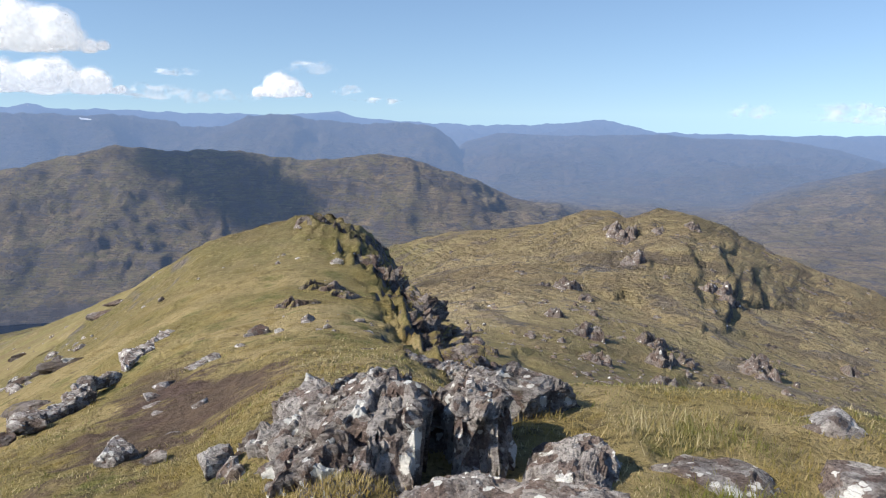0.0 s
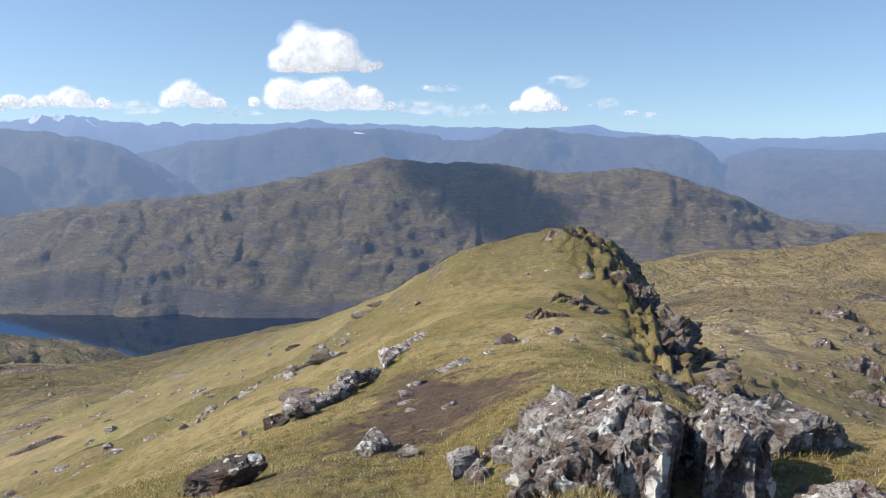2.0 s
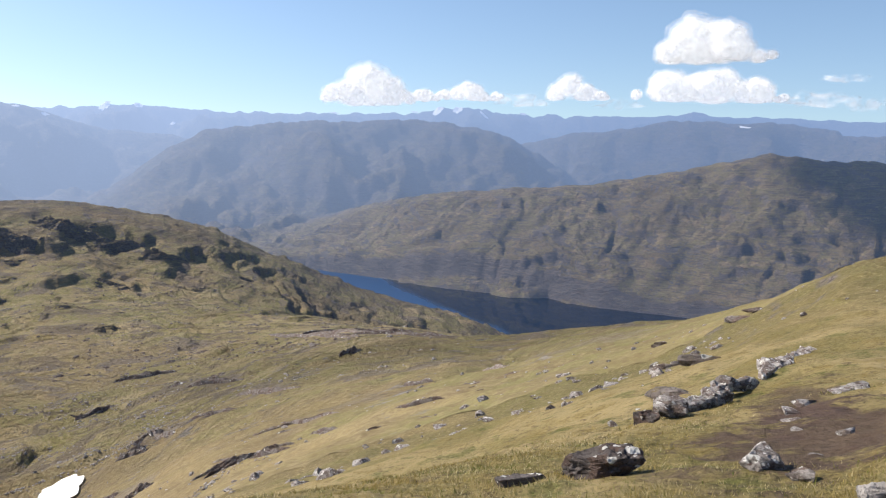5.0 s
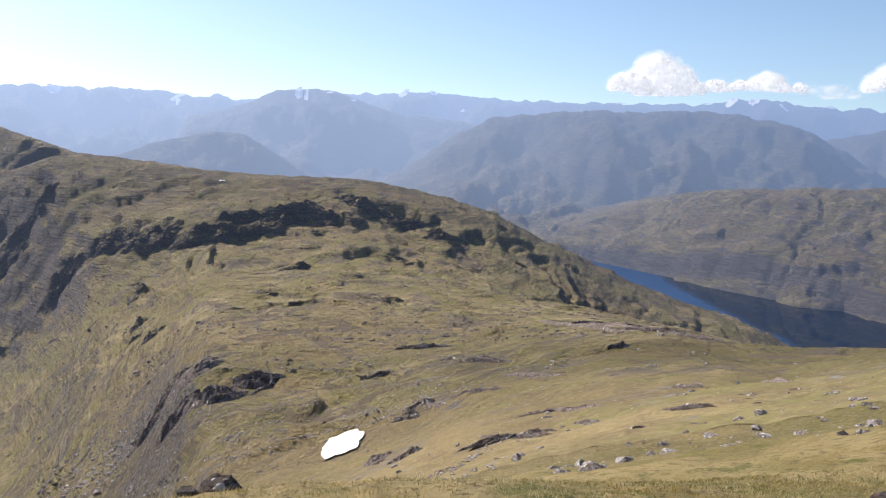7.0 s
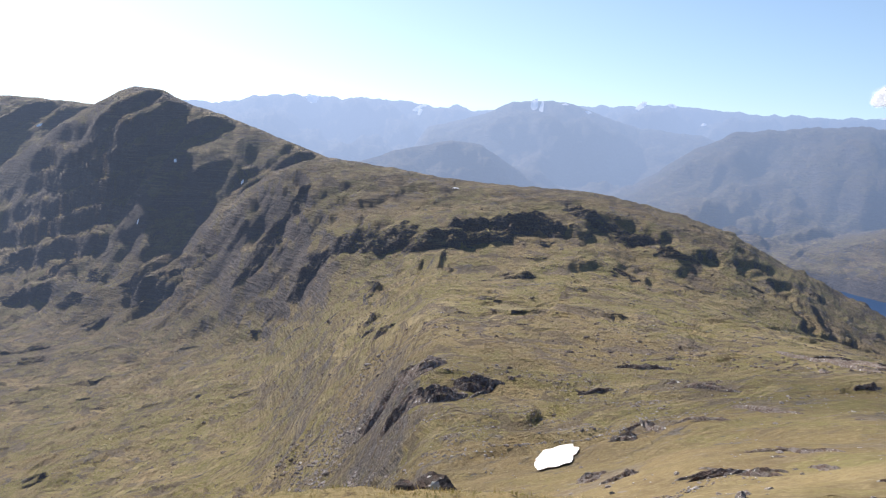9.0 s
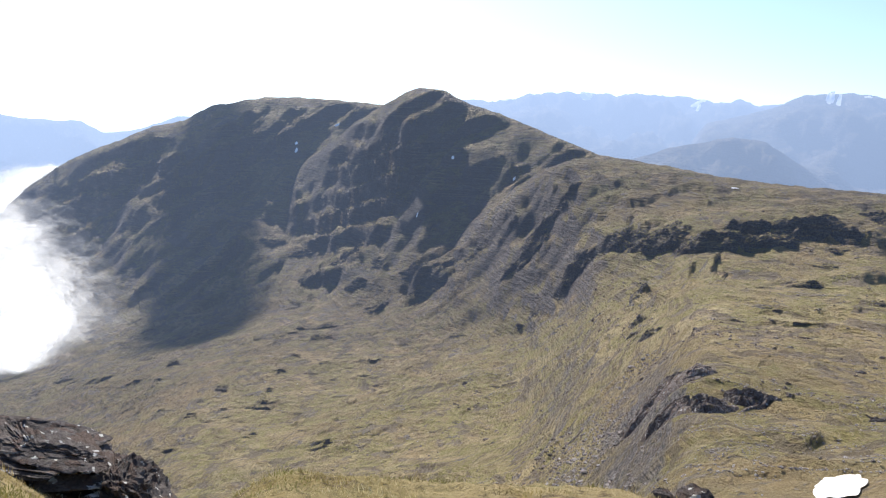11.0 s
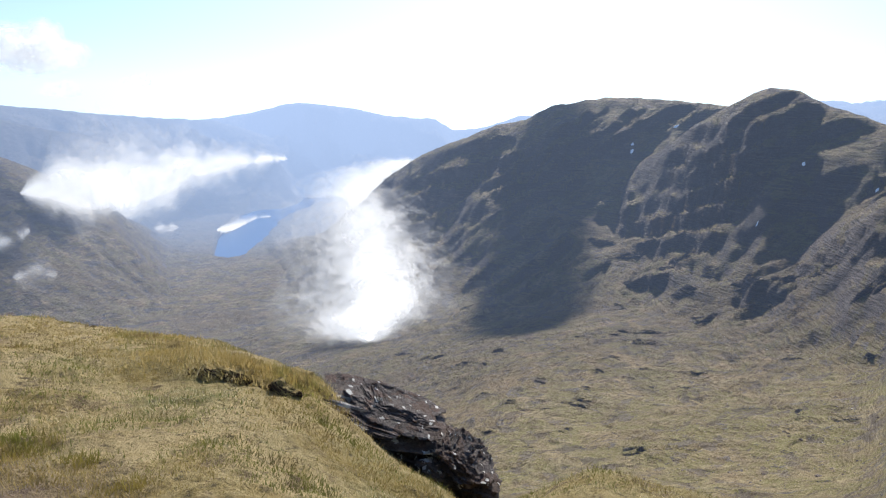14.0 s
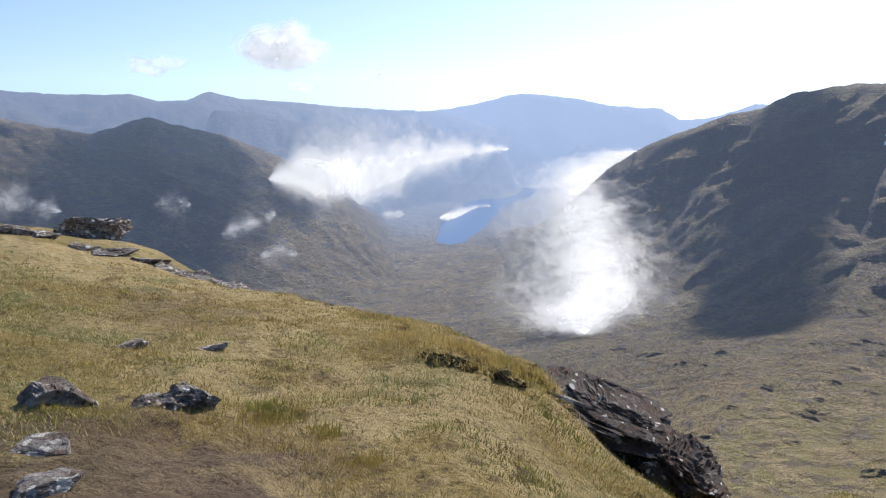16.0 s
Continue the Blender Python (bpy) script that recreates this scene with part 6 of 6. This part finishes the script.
def veil_material(density, scale, low=0.34, glow_share=0.42):
    """Vapour torn by fine turbulence, partly clear; added emission stands in for daylight scattered many times inside
    it.
    """
    n = Nodes("thin vapour")
    diffuse, through_light, body = n.add("ShaderNodeBsdfDiffuse"), n.add("ShaderNodeBsdfTranslucent"), n.add("ShaderNodeMixShader")
    for node in (diffuse, through_light):
        n.put(node.inputs[0], (0.98, 0.985, 0.99))
    body.inputs[0].default_value = 0.5
    n.put(body.inputs[1], diffuse.outputs[0])
    n.put(body.inputs[2], through_light.outputs[0])
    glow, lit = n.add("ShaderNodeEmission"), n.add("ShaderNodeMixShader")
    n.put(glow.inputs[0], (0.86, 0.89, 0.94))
    lit.inputs[0].default_value = glow_share
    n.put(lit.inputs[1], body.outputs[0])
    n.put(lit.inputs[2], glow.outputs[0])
    torn = n.step(n.noise(n.coords(), scale, 6, 0.66), low, low + 0.28)
    clear, blend = n.add("ShaderNodeBsdfTransparent"), n.add("ShaderNodeMixShader")
    n.put(blend.inputs[0], n.math("MULTIPLY", torn, density))
    n.put(blend.inputs[1], clear.outputs[0])
    n.put(blend.inputs[2], lit.outputs[0])
    n.put(n.tree.nodes["Material Output"].inputs[0], blend.outputs[0])
    return n.mat


scene.cycles.transparent_max_bounces = 64
M_CLOUD = veil_material(0.96, 0.03, -0.2)
SHELLS = [(0.88, 0.66), (0.98, 0.48), (1.08, 0.34), (1.19, 0.22), (1.32, 0.12)]
M_VEILS = [veil_material(d, 0.022) for _, d in SHELLS]
M_THIN = [veil_material(d * 0.5, 0.010, 0.42, 0.3) for d in (0.9, 0.66, 0.48, 0.34, 0.22, 0.12)]
M_HEAP = [veil_material(0.96, 0.02, -0.2, 0.26)] + [veil_material(d, 0.016, 0.34, 0.26) for _, d in SHELLS]
MIST_SHELLS = [(0.50, 0.90), (0.64, 0.72), (0.78, 0.55), (0.92, 0.32), (1.06, 0.25), (1.20, 0.18), (1.36, 0.12), (1.56, 0.08), (1.80, 0.055), (2.10, 0.035)]
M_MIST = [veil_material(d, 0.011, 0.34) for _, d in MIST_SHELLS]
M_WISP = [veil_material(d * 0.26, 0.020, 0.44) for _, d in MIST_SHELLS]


def vapour(name, label, category, spine, seed, group="", core=0.78, foot=1.0, lump=0.34, thin=0, around=30, along=56, grain=1.0):
    """A cloud: a lumpy body swept along a line of places (centre, across, up, half breadth, half height), in torn veils that thin outward."""
    rng = np.random.RandomState(seed)
    c = np.array([tuple(m[0]) for m in spine], float)
    ax, up = np.array([tuple(m[1]) for m in spine], float), np.array([tuple(m[2]) for m in spine], float)
    bx, bz = np.array([m[3] for m in spine]), np.array([m[4] for m in spine])
    t = np.linspace(0, len(spine) - 1, along)
    idx = np.arange(len(spine))
    pick = lambda a: np.stack([np.interp(t, idx, a[:, k]) for k in range(3)], 1)
    c, ax, up, bx, bz = pick(c), pick(ax), pick(up), np.interp(t, idx, bx), np.interp(t, idx, bz)
    u = np.linspace(-1, 1, along)
    cap = np.sqrt(np.clip(1 - np.abs(u) ** 3.0, 0, 1))
    theta = np.linspace(0, 2 * np.pi, around, endpoint=False)
    cs, sn = np.cos(theta), np.sin(theta)
    sn = np.where(sn < 0, sn * foot, sn)
    size = float(np.mean(np.minimum(bx, bz)))
    off = rng.uniform(0, 90, 3)
    i, j = np.meshgrid(np.arange(along - 1), np.arange(around), indexing="ij")
    quads = np.stack([i * around + j, i * around + (j + 1) % around, (i + 1) * around + (j + 1) % around, (i + 1) * around + j], -1).reshape(-1, 4)
    verts, faces, which = [], [], []
    layers = MIST_SHELLS if name == "mist" else ([(core, None)] if core > 0 else []) + SHELLS[thin:]
    for level, (grow, _) in enumerate(layers):
        rim = (cap * (1 + 0.15 * (grow - 0.8)))[:, None] * grow
        p = c[:, None] + ax[:, None] * (cs[None] * bx[:, None] * rim)[..., None] + up[:, None] * (sn[None] * bz[:, None] * rim)[..., None]
        flat = p.reshape(-1, 3)
        bump = lump * noise3((flat / size + off) * grain, 0.55, 1) + lump * 0.55 * noise3((flat / size + off) * grain, 1.3, 2, 3) * grow
        out = (ax[:, None] * cs[None, :, None] + up[:, None] * sn[None, :, None]).reshape(-1, 3)
        flat = flat + out * (bump * size * grow * np.repeat(cap, around))[:, None]
        verts.append(flat)
        faces.append(quads + level * len(flat))
        which += [level] * len(quads)
    me = mesh_of(name, np.concatenate(verts), np.concatenate(faces), None, True)
    for m in [M_CLOUD] + M_VEILS if name != "mist" else M_MIST if core > 0 else M_WISP:
        me.materials.append(m)
    me.polygons.foreach_set("material_index", np.array(which, np.int32))
    return tagged(new(name, me), label, category, group)


def cumulus(az, el, wide, high, r, label, seed, deep=1.0, group="cumulus clouds", core=0.70, foot=0.85):
    """A heaped cloud with a flatter foot, by bearing, tilt, breadth and height in degrees, and distance."""
    off = np.random.RandomState(seed).uniform(0, 90, 3)
    w, h = r * math.radians(wide) / 2, r * math.radians(high) / 2
    right, ahead, mid = np.array(at(az - 90, 1)), np.array(at(az, 1)), np.array(at(az, r, EYE + r * math.tan(radians(el))))
    v, f = ICO[5 if wide > 6 else 4 if wide > 3 else 3]
    sn = np.where(v[:, 2] < 0, v[:, 2] * foot, v[:, 2] * 1.08) + 0.05
    q = np.outer(v[:, 0] * w, right) + np.outer(v[:, 1] * h * 1.3 * deep, ahead) + np.outer(sn * h, (0, 0, 1))
    bump = 0.34 * noise3(q / h + off, 0.55, 1, 2) + 0.26 * (0.4 - np.abs(noise3(q / h + off, 0.9, 2, 2))) + 0.12 * (0.4 - np.abs(noise3(q / h + off, 2.4, 0, 2)))
    if core == 0:
        bump = bump * 2.2
    verts, faces, which = [], [], []
    layers = ([(core, 0)] if core > 0 else []) + [(g * 0.92, k + 1) for k, (g, _) in enumerate(SHELLS)][0 if core > 0 else 1:]
    for level, (grow, slot) in enumerate(layers):
        verts.append(mid + q * (grow * (1 + bump))[:, None])
        faces.append(f + level * len(v))
        which += [slot] * len(f)
    me = mesh_of("cloud", np.concatenate(verts), np.concatenate(faces), None, True)
    for m in M_HEAP if core > 0 else M_THIN:
        me.materials.append(m)
    me.polygons.foreach_set("material_index", np.array(which, np.int32))
    return tagged(new("cloud", me), label, "cloud", group)


def heap(az, el, wide, high, r, label, seed, group="cumulus clouds"):
    """A heaped cloud: billows crowded over a flat foot, tallest in the middle, each in torn veils."""
    rng = np.random.RandomState(seed)
    w, h = r * math.radians(wide) / 2, r * math.radians(high)
    right, ahead, foot = np.array(at(az - 90, 1)), np.array(at(az, 1)), np.array(at(az, r, EYE + r * math.tan(radians(el - high / 2))))
    ob = tagged(new("cloud"), label, "cloud", group)
    ob.matrix_world = pose(*foot)
    v, f = ICO[4]
    crown = rng.uniform(-0.35, 0.35)
    for k in range(int(9 + 3 * wide / high)):
        x = rng.uniform(-1, 1)
        tall = h * (0.30 + 0.70 * max(1 - abs(x - crown) ** 1.4, 0.05))
        rad = min(tall * rng.uniform(0.30, 0.46), w * 0.5)
        zc = rng.uniform(0.25, 1.0) * max(tall - rad, 0.0) + 0.12 * h
        c = np.array([x * max(w - rad * 0.8, 0), rng.uniform(-0.5, 0.5) * h, zc])
        off = rng.uniform(0, 90, 3)
        bump = 0.30 * (0.35 - np.abs(noise3(v + off, 1.1, 2, 3))) + 0.13 * (0.35 - np.abs(noise3(v + off, 2.6, 0, 3)))
        verts, faces, which = [], [], []
        for level, grow in enumerate((0.80, 0.94, 1.08, 1.26)):
            q = c + v * rad * (grow * (1 + bump))[:, None] * (1.12, 1, 0.94)
            low = (0.10 + 0.05 * wave(q[:, 0] / h * 2 + seed, q[:, 1] / h * 2)) * h
            q[:, 2] = np.where(q[:, 2] < low, low - (low - q[:, 2]) * 0.18, q[:, 2])
            verts.append(np.outer(q[:, 0], right) + np.outer(q[:, 1], ahead) + np.outer(q[:, 2], (0, 0, 1)))
            faces.append(f + level * len(v))
            which += [level] * len(f)
        me = mesh_of("billow", np.concatenate(verts), np.concatenate(faces), None, True)
        for m in (M_HEAP[0], M_HEAP[2], M_HEAP[4], M_HEAP[5]):
            me.materials.append(m)
        me.polygons.foreach_set("material_index", np.array(which, np.int32))
        billow = new("billow", me)
        billow.parent = ob


heap(25.7, 4.85, 8.2, 3.2, 2450, "large white heaped cloud with a grey foot", 501)
for k, (a, e, w, h) in enumerate([(28.4, 1.75, 4.4, 1.9), (25.0, 1.8, 5.0, 2.1), (22.7, 1.5, 3.6, 1.5), (34.2, 1.6, 3.9, 1.6), (48.7, 1.55, 5.8, 2.4), (41.9, 1.3, 4.6, 1.1), (45.0, 1.1, 2.2, 0.8), (10.8, 1.45, 3.6, 1.5)]):
    heap(a, e + 0.15, w * 1.12, h * 1.15, 4500, "white cumulus low over the far mountains", 510 + k)
for k, (a, e, w, h) in enumerate([(14.7, 0.95, 1.4, 0.7), (16.6, 0.75, 1.6, 0.6), (13.2, 0.8, 1.1, 0.5), (9.0, 2.75, 2.3, 0.8), (17.9, 2.4, 1.7, 0.5), (4.2, 0.7, 2.6, 0.35), (-20.9, 0.2, 2.2, 0.7), (-27.4, 0.05, 3.6, 1.0), (6.6, 1.4, 1.3, 0.5), (19.6, 1.0, 3.0, 0.8), (31.5, 0.75, 2.6, 0.5), (38.0, 0.9, 3.0, 0.6)]):
    cumulus(a, e, w, h, 4500, "small ragged scrap of cloud near the horizon", 530 + k, group="cloud scraps", core=0.0)
for k, (a, e, w, h) in enumerate([(147.4, 1.6, 5.2, 2.6), (155.7, 0.75, 2.6, 1.1), (141.6, 0.15, 1.4, 0.6), (146.0, -0.5, 1.8, 0.8)]):
    cumulus(a, e, w, h, 3300, "ragged backlit cloud with a grey middle", 545 + k, group="backlit clouds", core=0.45 if k == 0 else 0.0, foot=0.8)


def shade_cloud(az, r, z, up, wide, deep, seed):
    """A cloud high above, out of view, added on the sun's side of a slope to shade it."""
    spine = []
    for k in range(7):
        p = at(az, r, z) + SUN_DIR * up + at(az, 1) * (k - 3) / 3 * deep
        spine.append((p, at(az - 90, 1), (0, 0, 1), wide, 60))
    vapour("cloud", "broad unseen cumulus overhead, added to shade the hillside", "cloud", spine, seed, "clouds overhead")


# unseen clouds added to darken the corrie, the loch hill and the spur
shade_cloud(114.6, 1330, -270, 1900, 75, 260, 561)
shade_cloud(14.2, 2120, -185, 2000, 120, 190, 562)
shade_cloud(158.0, 2000, -300, 2000, 300, 330, 563)


def mist(label, spine, seed, core=0.62, lump=0.5, grain=1.3):
    """Low valley mist that lies on the slopes: bearing, tilt, half breadth and half height in degrees."""
    spine = np.array(spine, float)
    dist = sight(spine[:, 0], spine[:, 1] - spine[:, 3] * 0.5, 300) * 0.965
    rows = []
    for (az, el, wide, high), r in zip(spine, dist):
        rows.append((at(az, r, EYE + r * math.tan(radians(el))), at(az - 90, 1), (0, 0, 1), r * math.radians(wide), r * math.radians(high)))
    return vapour("mist", label, "mist", rows, seed, "valley mist", core, 1.0, lump, 0, 44, 64, grain)


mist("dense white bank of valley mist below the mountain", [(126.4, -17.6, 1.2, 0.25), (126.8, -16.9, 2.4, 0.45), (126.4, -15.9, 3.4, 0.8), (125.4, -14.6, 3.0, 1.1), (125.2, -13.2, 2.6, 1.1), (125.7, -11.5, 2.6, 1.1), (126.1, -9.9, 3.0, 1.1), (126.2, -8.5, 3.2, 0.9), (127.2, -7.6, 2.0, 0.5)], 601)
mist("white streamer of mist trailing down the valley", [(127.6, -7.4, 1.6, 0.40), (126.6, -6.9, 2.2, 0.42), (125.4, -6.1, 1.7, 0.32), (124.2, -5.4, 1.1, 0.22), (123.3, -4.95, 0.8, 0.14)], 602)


def mist_side(label, spine, seed, core=0.72, lump=0.5):
    """Mist that stretches along a valley side, across the view."""
    spine = np.array(spine, float)
    dist = sight(spine[:, 0], spine[:, 1] - spine[:, 2] * 0.5, 300) * 0.965
    rows = []
    for (az, el, high), r in zip(spine, dist):
        rows.append((at(az, r, EYE + r * math.tan(radians(el))), at(az, 1), (0, 0, 1), r * math.radians(high) * 1.4, r * math.radians(high)))
    return vapour("mist", label, "mist", rows, seed, "valley mist", core, 0.8, lump, 0 if core > 0.5 else 2)


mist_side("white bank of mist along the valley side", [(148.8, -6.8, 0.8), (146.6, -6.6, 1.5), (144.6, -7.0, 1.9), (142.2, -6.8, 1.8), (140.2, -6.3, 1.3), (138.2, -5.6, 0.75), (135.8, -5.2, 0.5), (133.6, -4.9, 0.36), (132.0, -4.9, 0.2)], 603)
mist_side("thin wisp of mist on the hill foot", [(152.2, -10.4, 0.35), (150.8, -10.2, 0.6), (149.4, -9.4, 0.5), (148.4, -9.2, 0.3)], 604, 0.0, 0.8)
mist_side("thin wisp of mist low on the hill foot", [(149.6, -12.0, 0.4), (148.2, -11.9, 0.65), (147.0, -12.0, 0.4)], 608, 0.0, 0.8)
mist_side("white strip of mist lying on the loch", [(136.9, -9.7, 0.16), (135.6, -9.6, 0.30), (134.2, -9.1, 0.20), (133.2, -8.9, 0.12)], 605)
for k, rows in enumerate([[(156.4, -8.2, 0.3), (155.2, -8.3, 0.5), (154.0, -8.3, 0.3)], [(141.0, -9.4, 0.25), (140.2, -9.4, 0.4), (139.4, -9.4, 0.25)],
                          [(167.0, -7.8, 0.7), (164.6, -7.9, 0.8), (162.0, -8.3, 0.5)]]):
    mist_side("faint rag of mist over the valley", rows, 620 + k, 0.0, 0.8)

# ---------------------------------------------------------------- grass


def blades(name, label, az, r, height, width, material, seed, lean=1.2, thing=False, z=None):
    rng = np.random.RandomState(seed)
    n = len(az)
    x, y, ground, _ = land(az, r)
    if z is not None:
        ground = z
    turn = rng.uniform(0, 6.283, n)
    bend = height * rng.uniform(0.2, 1.0, n) * lean
    side = np.stack([np.cos(turn), np.sin(turn), np.zeros(n)], 1) * width[:, None]
    tip = np.stack([-np.sin(turn) * bend, np.cos(turn) * bend, height * rng.uniform(0.5, 1.0, n)], 1)
    root = np.stack([x, y, ground - 0.012], 1)
    pts = np.stack([root - side, root + side, root + tip], 1).reshape(-1, 3)
    ob = new(name, mesh_of(name, pts, np.arange(3 * n).reshape(-1, 3), material, False))
    return tagged(ob, label, "grass", kind="stuff")


def turf(label, count, az_span, r_span, seed, material, tall=(0.022, 0.055)):
    rng = np.random.RandomState(seed)
    az = rng.uniform(*az_span, count)
    r = np.sqrt(rng.uniform(r_span[0] ** 1.1, r_span[1] ** 1.1, count) ** (2 / 1.1))
    a = np.radians(az)
    x, y = -np.sin(a) * r, np.cos(a) * r
    thick = fractal(x / 0.8, y / 0.8, 3, 0.5, 2)
    ok = thick > rng.uniform(-0.9, 0.25, count) + 1.2 * smooth(r, r_span[1] * 0.6, r_span[1])
    soft = 4.0 * rng.rand(count)
    ok &= (az - az_span[0] > soft - 2) | (az_span[0] < 0)
    for pa, pr, long, wide in ((17.5, 9.2, 3.6, 1.5), (160, 3.6, 1.2, 0.8)):
        da = (az - pa) * math.pi / 180 * r
        ok &= ((da / wide) ** 2 + ((r - pr) / long) ** 2 > rng.uniform(0.6, 1.2, count))
    az, r, thick = az[ok], r[ok], thick[ok]
    h = rng.uniform(*tall, len(az)) * (1 + 0.5 * thick)
    return blades("grass", label, az, r, h, 0.0016 + 0.0006 * r, material, seed)


turf("dry straw-coloured grass on the summit", 130000, (-33, 60), (2.6, 15), 701, M_STRAW)
turf("dry straw-coloured grass on the summit edge", 30000, (60, 114), (5, 11), 705, M_STRAW)
turf("dry straw-coloured grass above the corrie", 150000, (114, 172), (2.6, 15), 702, M_STRAW)
turf("green grass among the straw", 26000, (114, 172), (2.6, 12), 703, M_GREEN)
turf("green grass among the straw on the ridge", 20000, (-33, 60), (2.6, 14), 704, M_GREEN)


def tuft(az, r, spread, label, material, seed, tall, count=420, lift=0.0):
    rng = np.random.RandomState(seed)
    c = at(az, r)
    px, py = rng.normal(size=(2, count)) * spread * 0.5
    x, y = c.x + px, c.y + py
    aa, rr = np.degrees(np.arctan2(-x, y)), np.hypot(x, y)
    aa = np.where(aa < -60, aa + 360, aa)
    ground = land(aa, rr)[2] + lift * np.exp(-(px ** 2 + py ** 2) / spread ** 2)
    blades("grass_tuft", label, aa, rr, rng.uniform(*tall, count), np.full(count, 0.0035), material, seed, 0.8, True, ground)


tuft(3.4, 3.62, 0.28, "mossy straw grass tuft growing on a boulder", M_STRAW, 721, (0.03, 0.06), 900, 0.10)
tuft(-26.5, 3.7, 0.40, "long green and straw grass tuft on the summit edge", M_GREEN, 722, (0.06, 0.13), 900, 0.06)
tuft(-20.0, 4.9, 0.45, "straw grass tuft between the slabs", M_STRAW, 723, (0.05, 0.11), 900, 0.05)
tuft(-8.0, 5.3, 0.30, "bright grass in a hollow between boulders", M_STRAW, 724, (0.03, 0.08), 700, 0.03)
tuft(149.9, 5.0, 0.22, "vivid green grass tuft in straw turf", M_GREEN, 725, (0.05, 0.10), 700)
tuft(146.2, 4.6, 0.14, "small green grass tuft in straw turf", M_GREEN, 726, (0.04, 0.08), 350)
tuft(163.0, 4.95, 0.30, "green grass strip beside a slab", M_GREEN, 727, (0.03, 0.07), 600)
tuft(143.5, 4.0, 0.14, "small green grass tuft above bare soil", M_GREEN, 728, (0.04, 0.08), 300)
for k, (a, r) in enumerate([(137.0, 7.2), (134.8, 7.0), (132.6, 7.0), (130.6, 7.2), (128.4, 7.5), (139.4, 7.6), (141.4, 9.2)]):
    tuft(a, r, 0.55, "matted straw grass hanging over the peat bank", M_STRAW, 740 + k, (0.03, 0.09), 1500, 0.12)
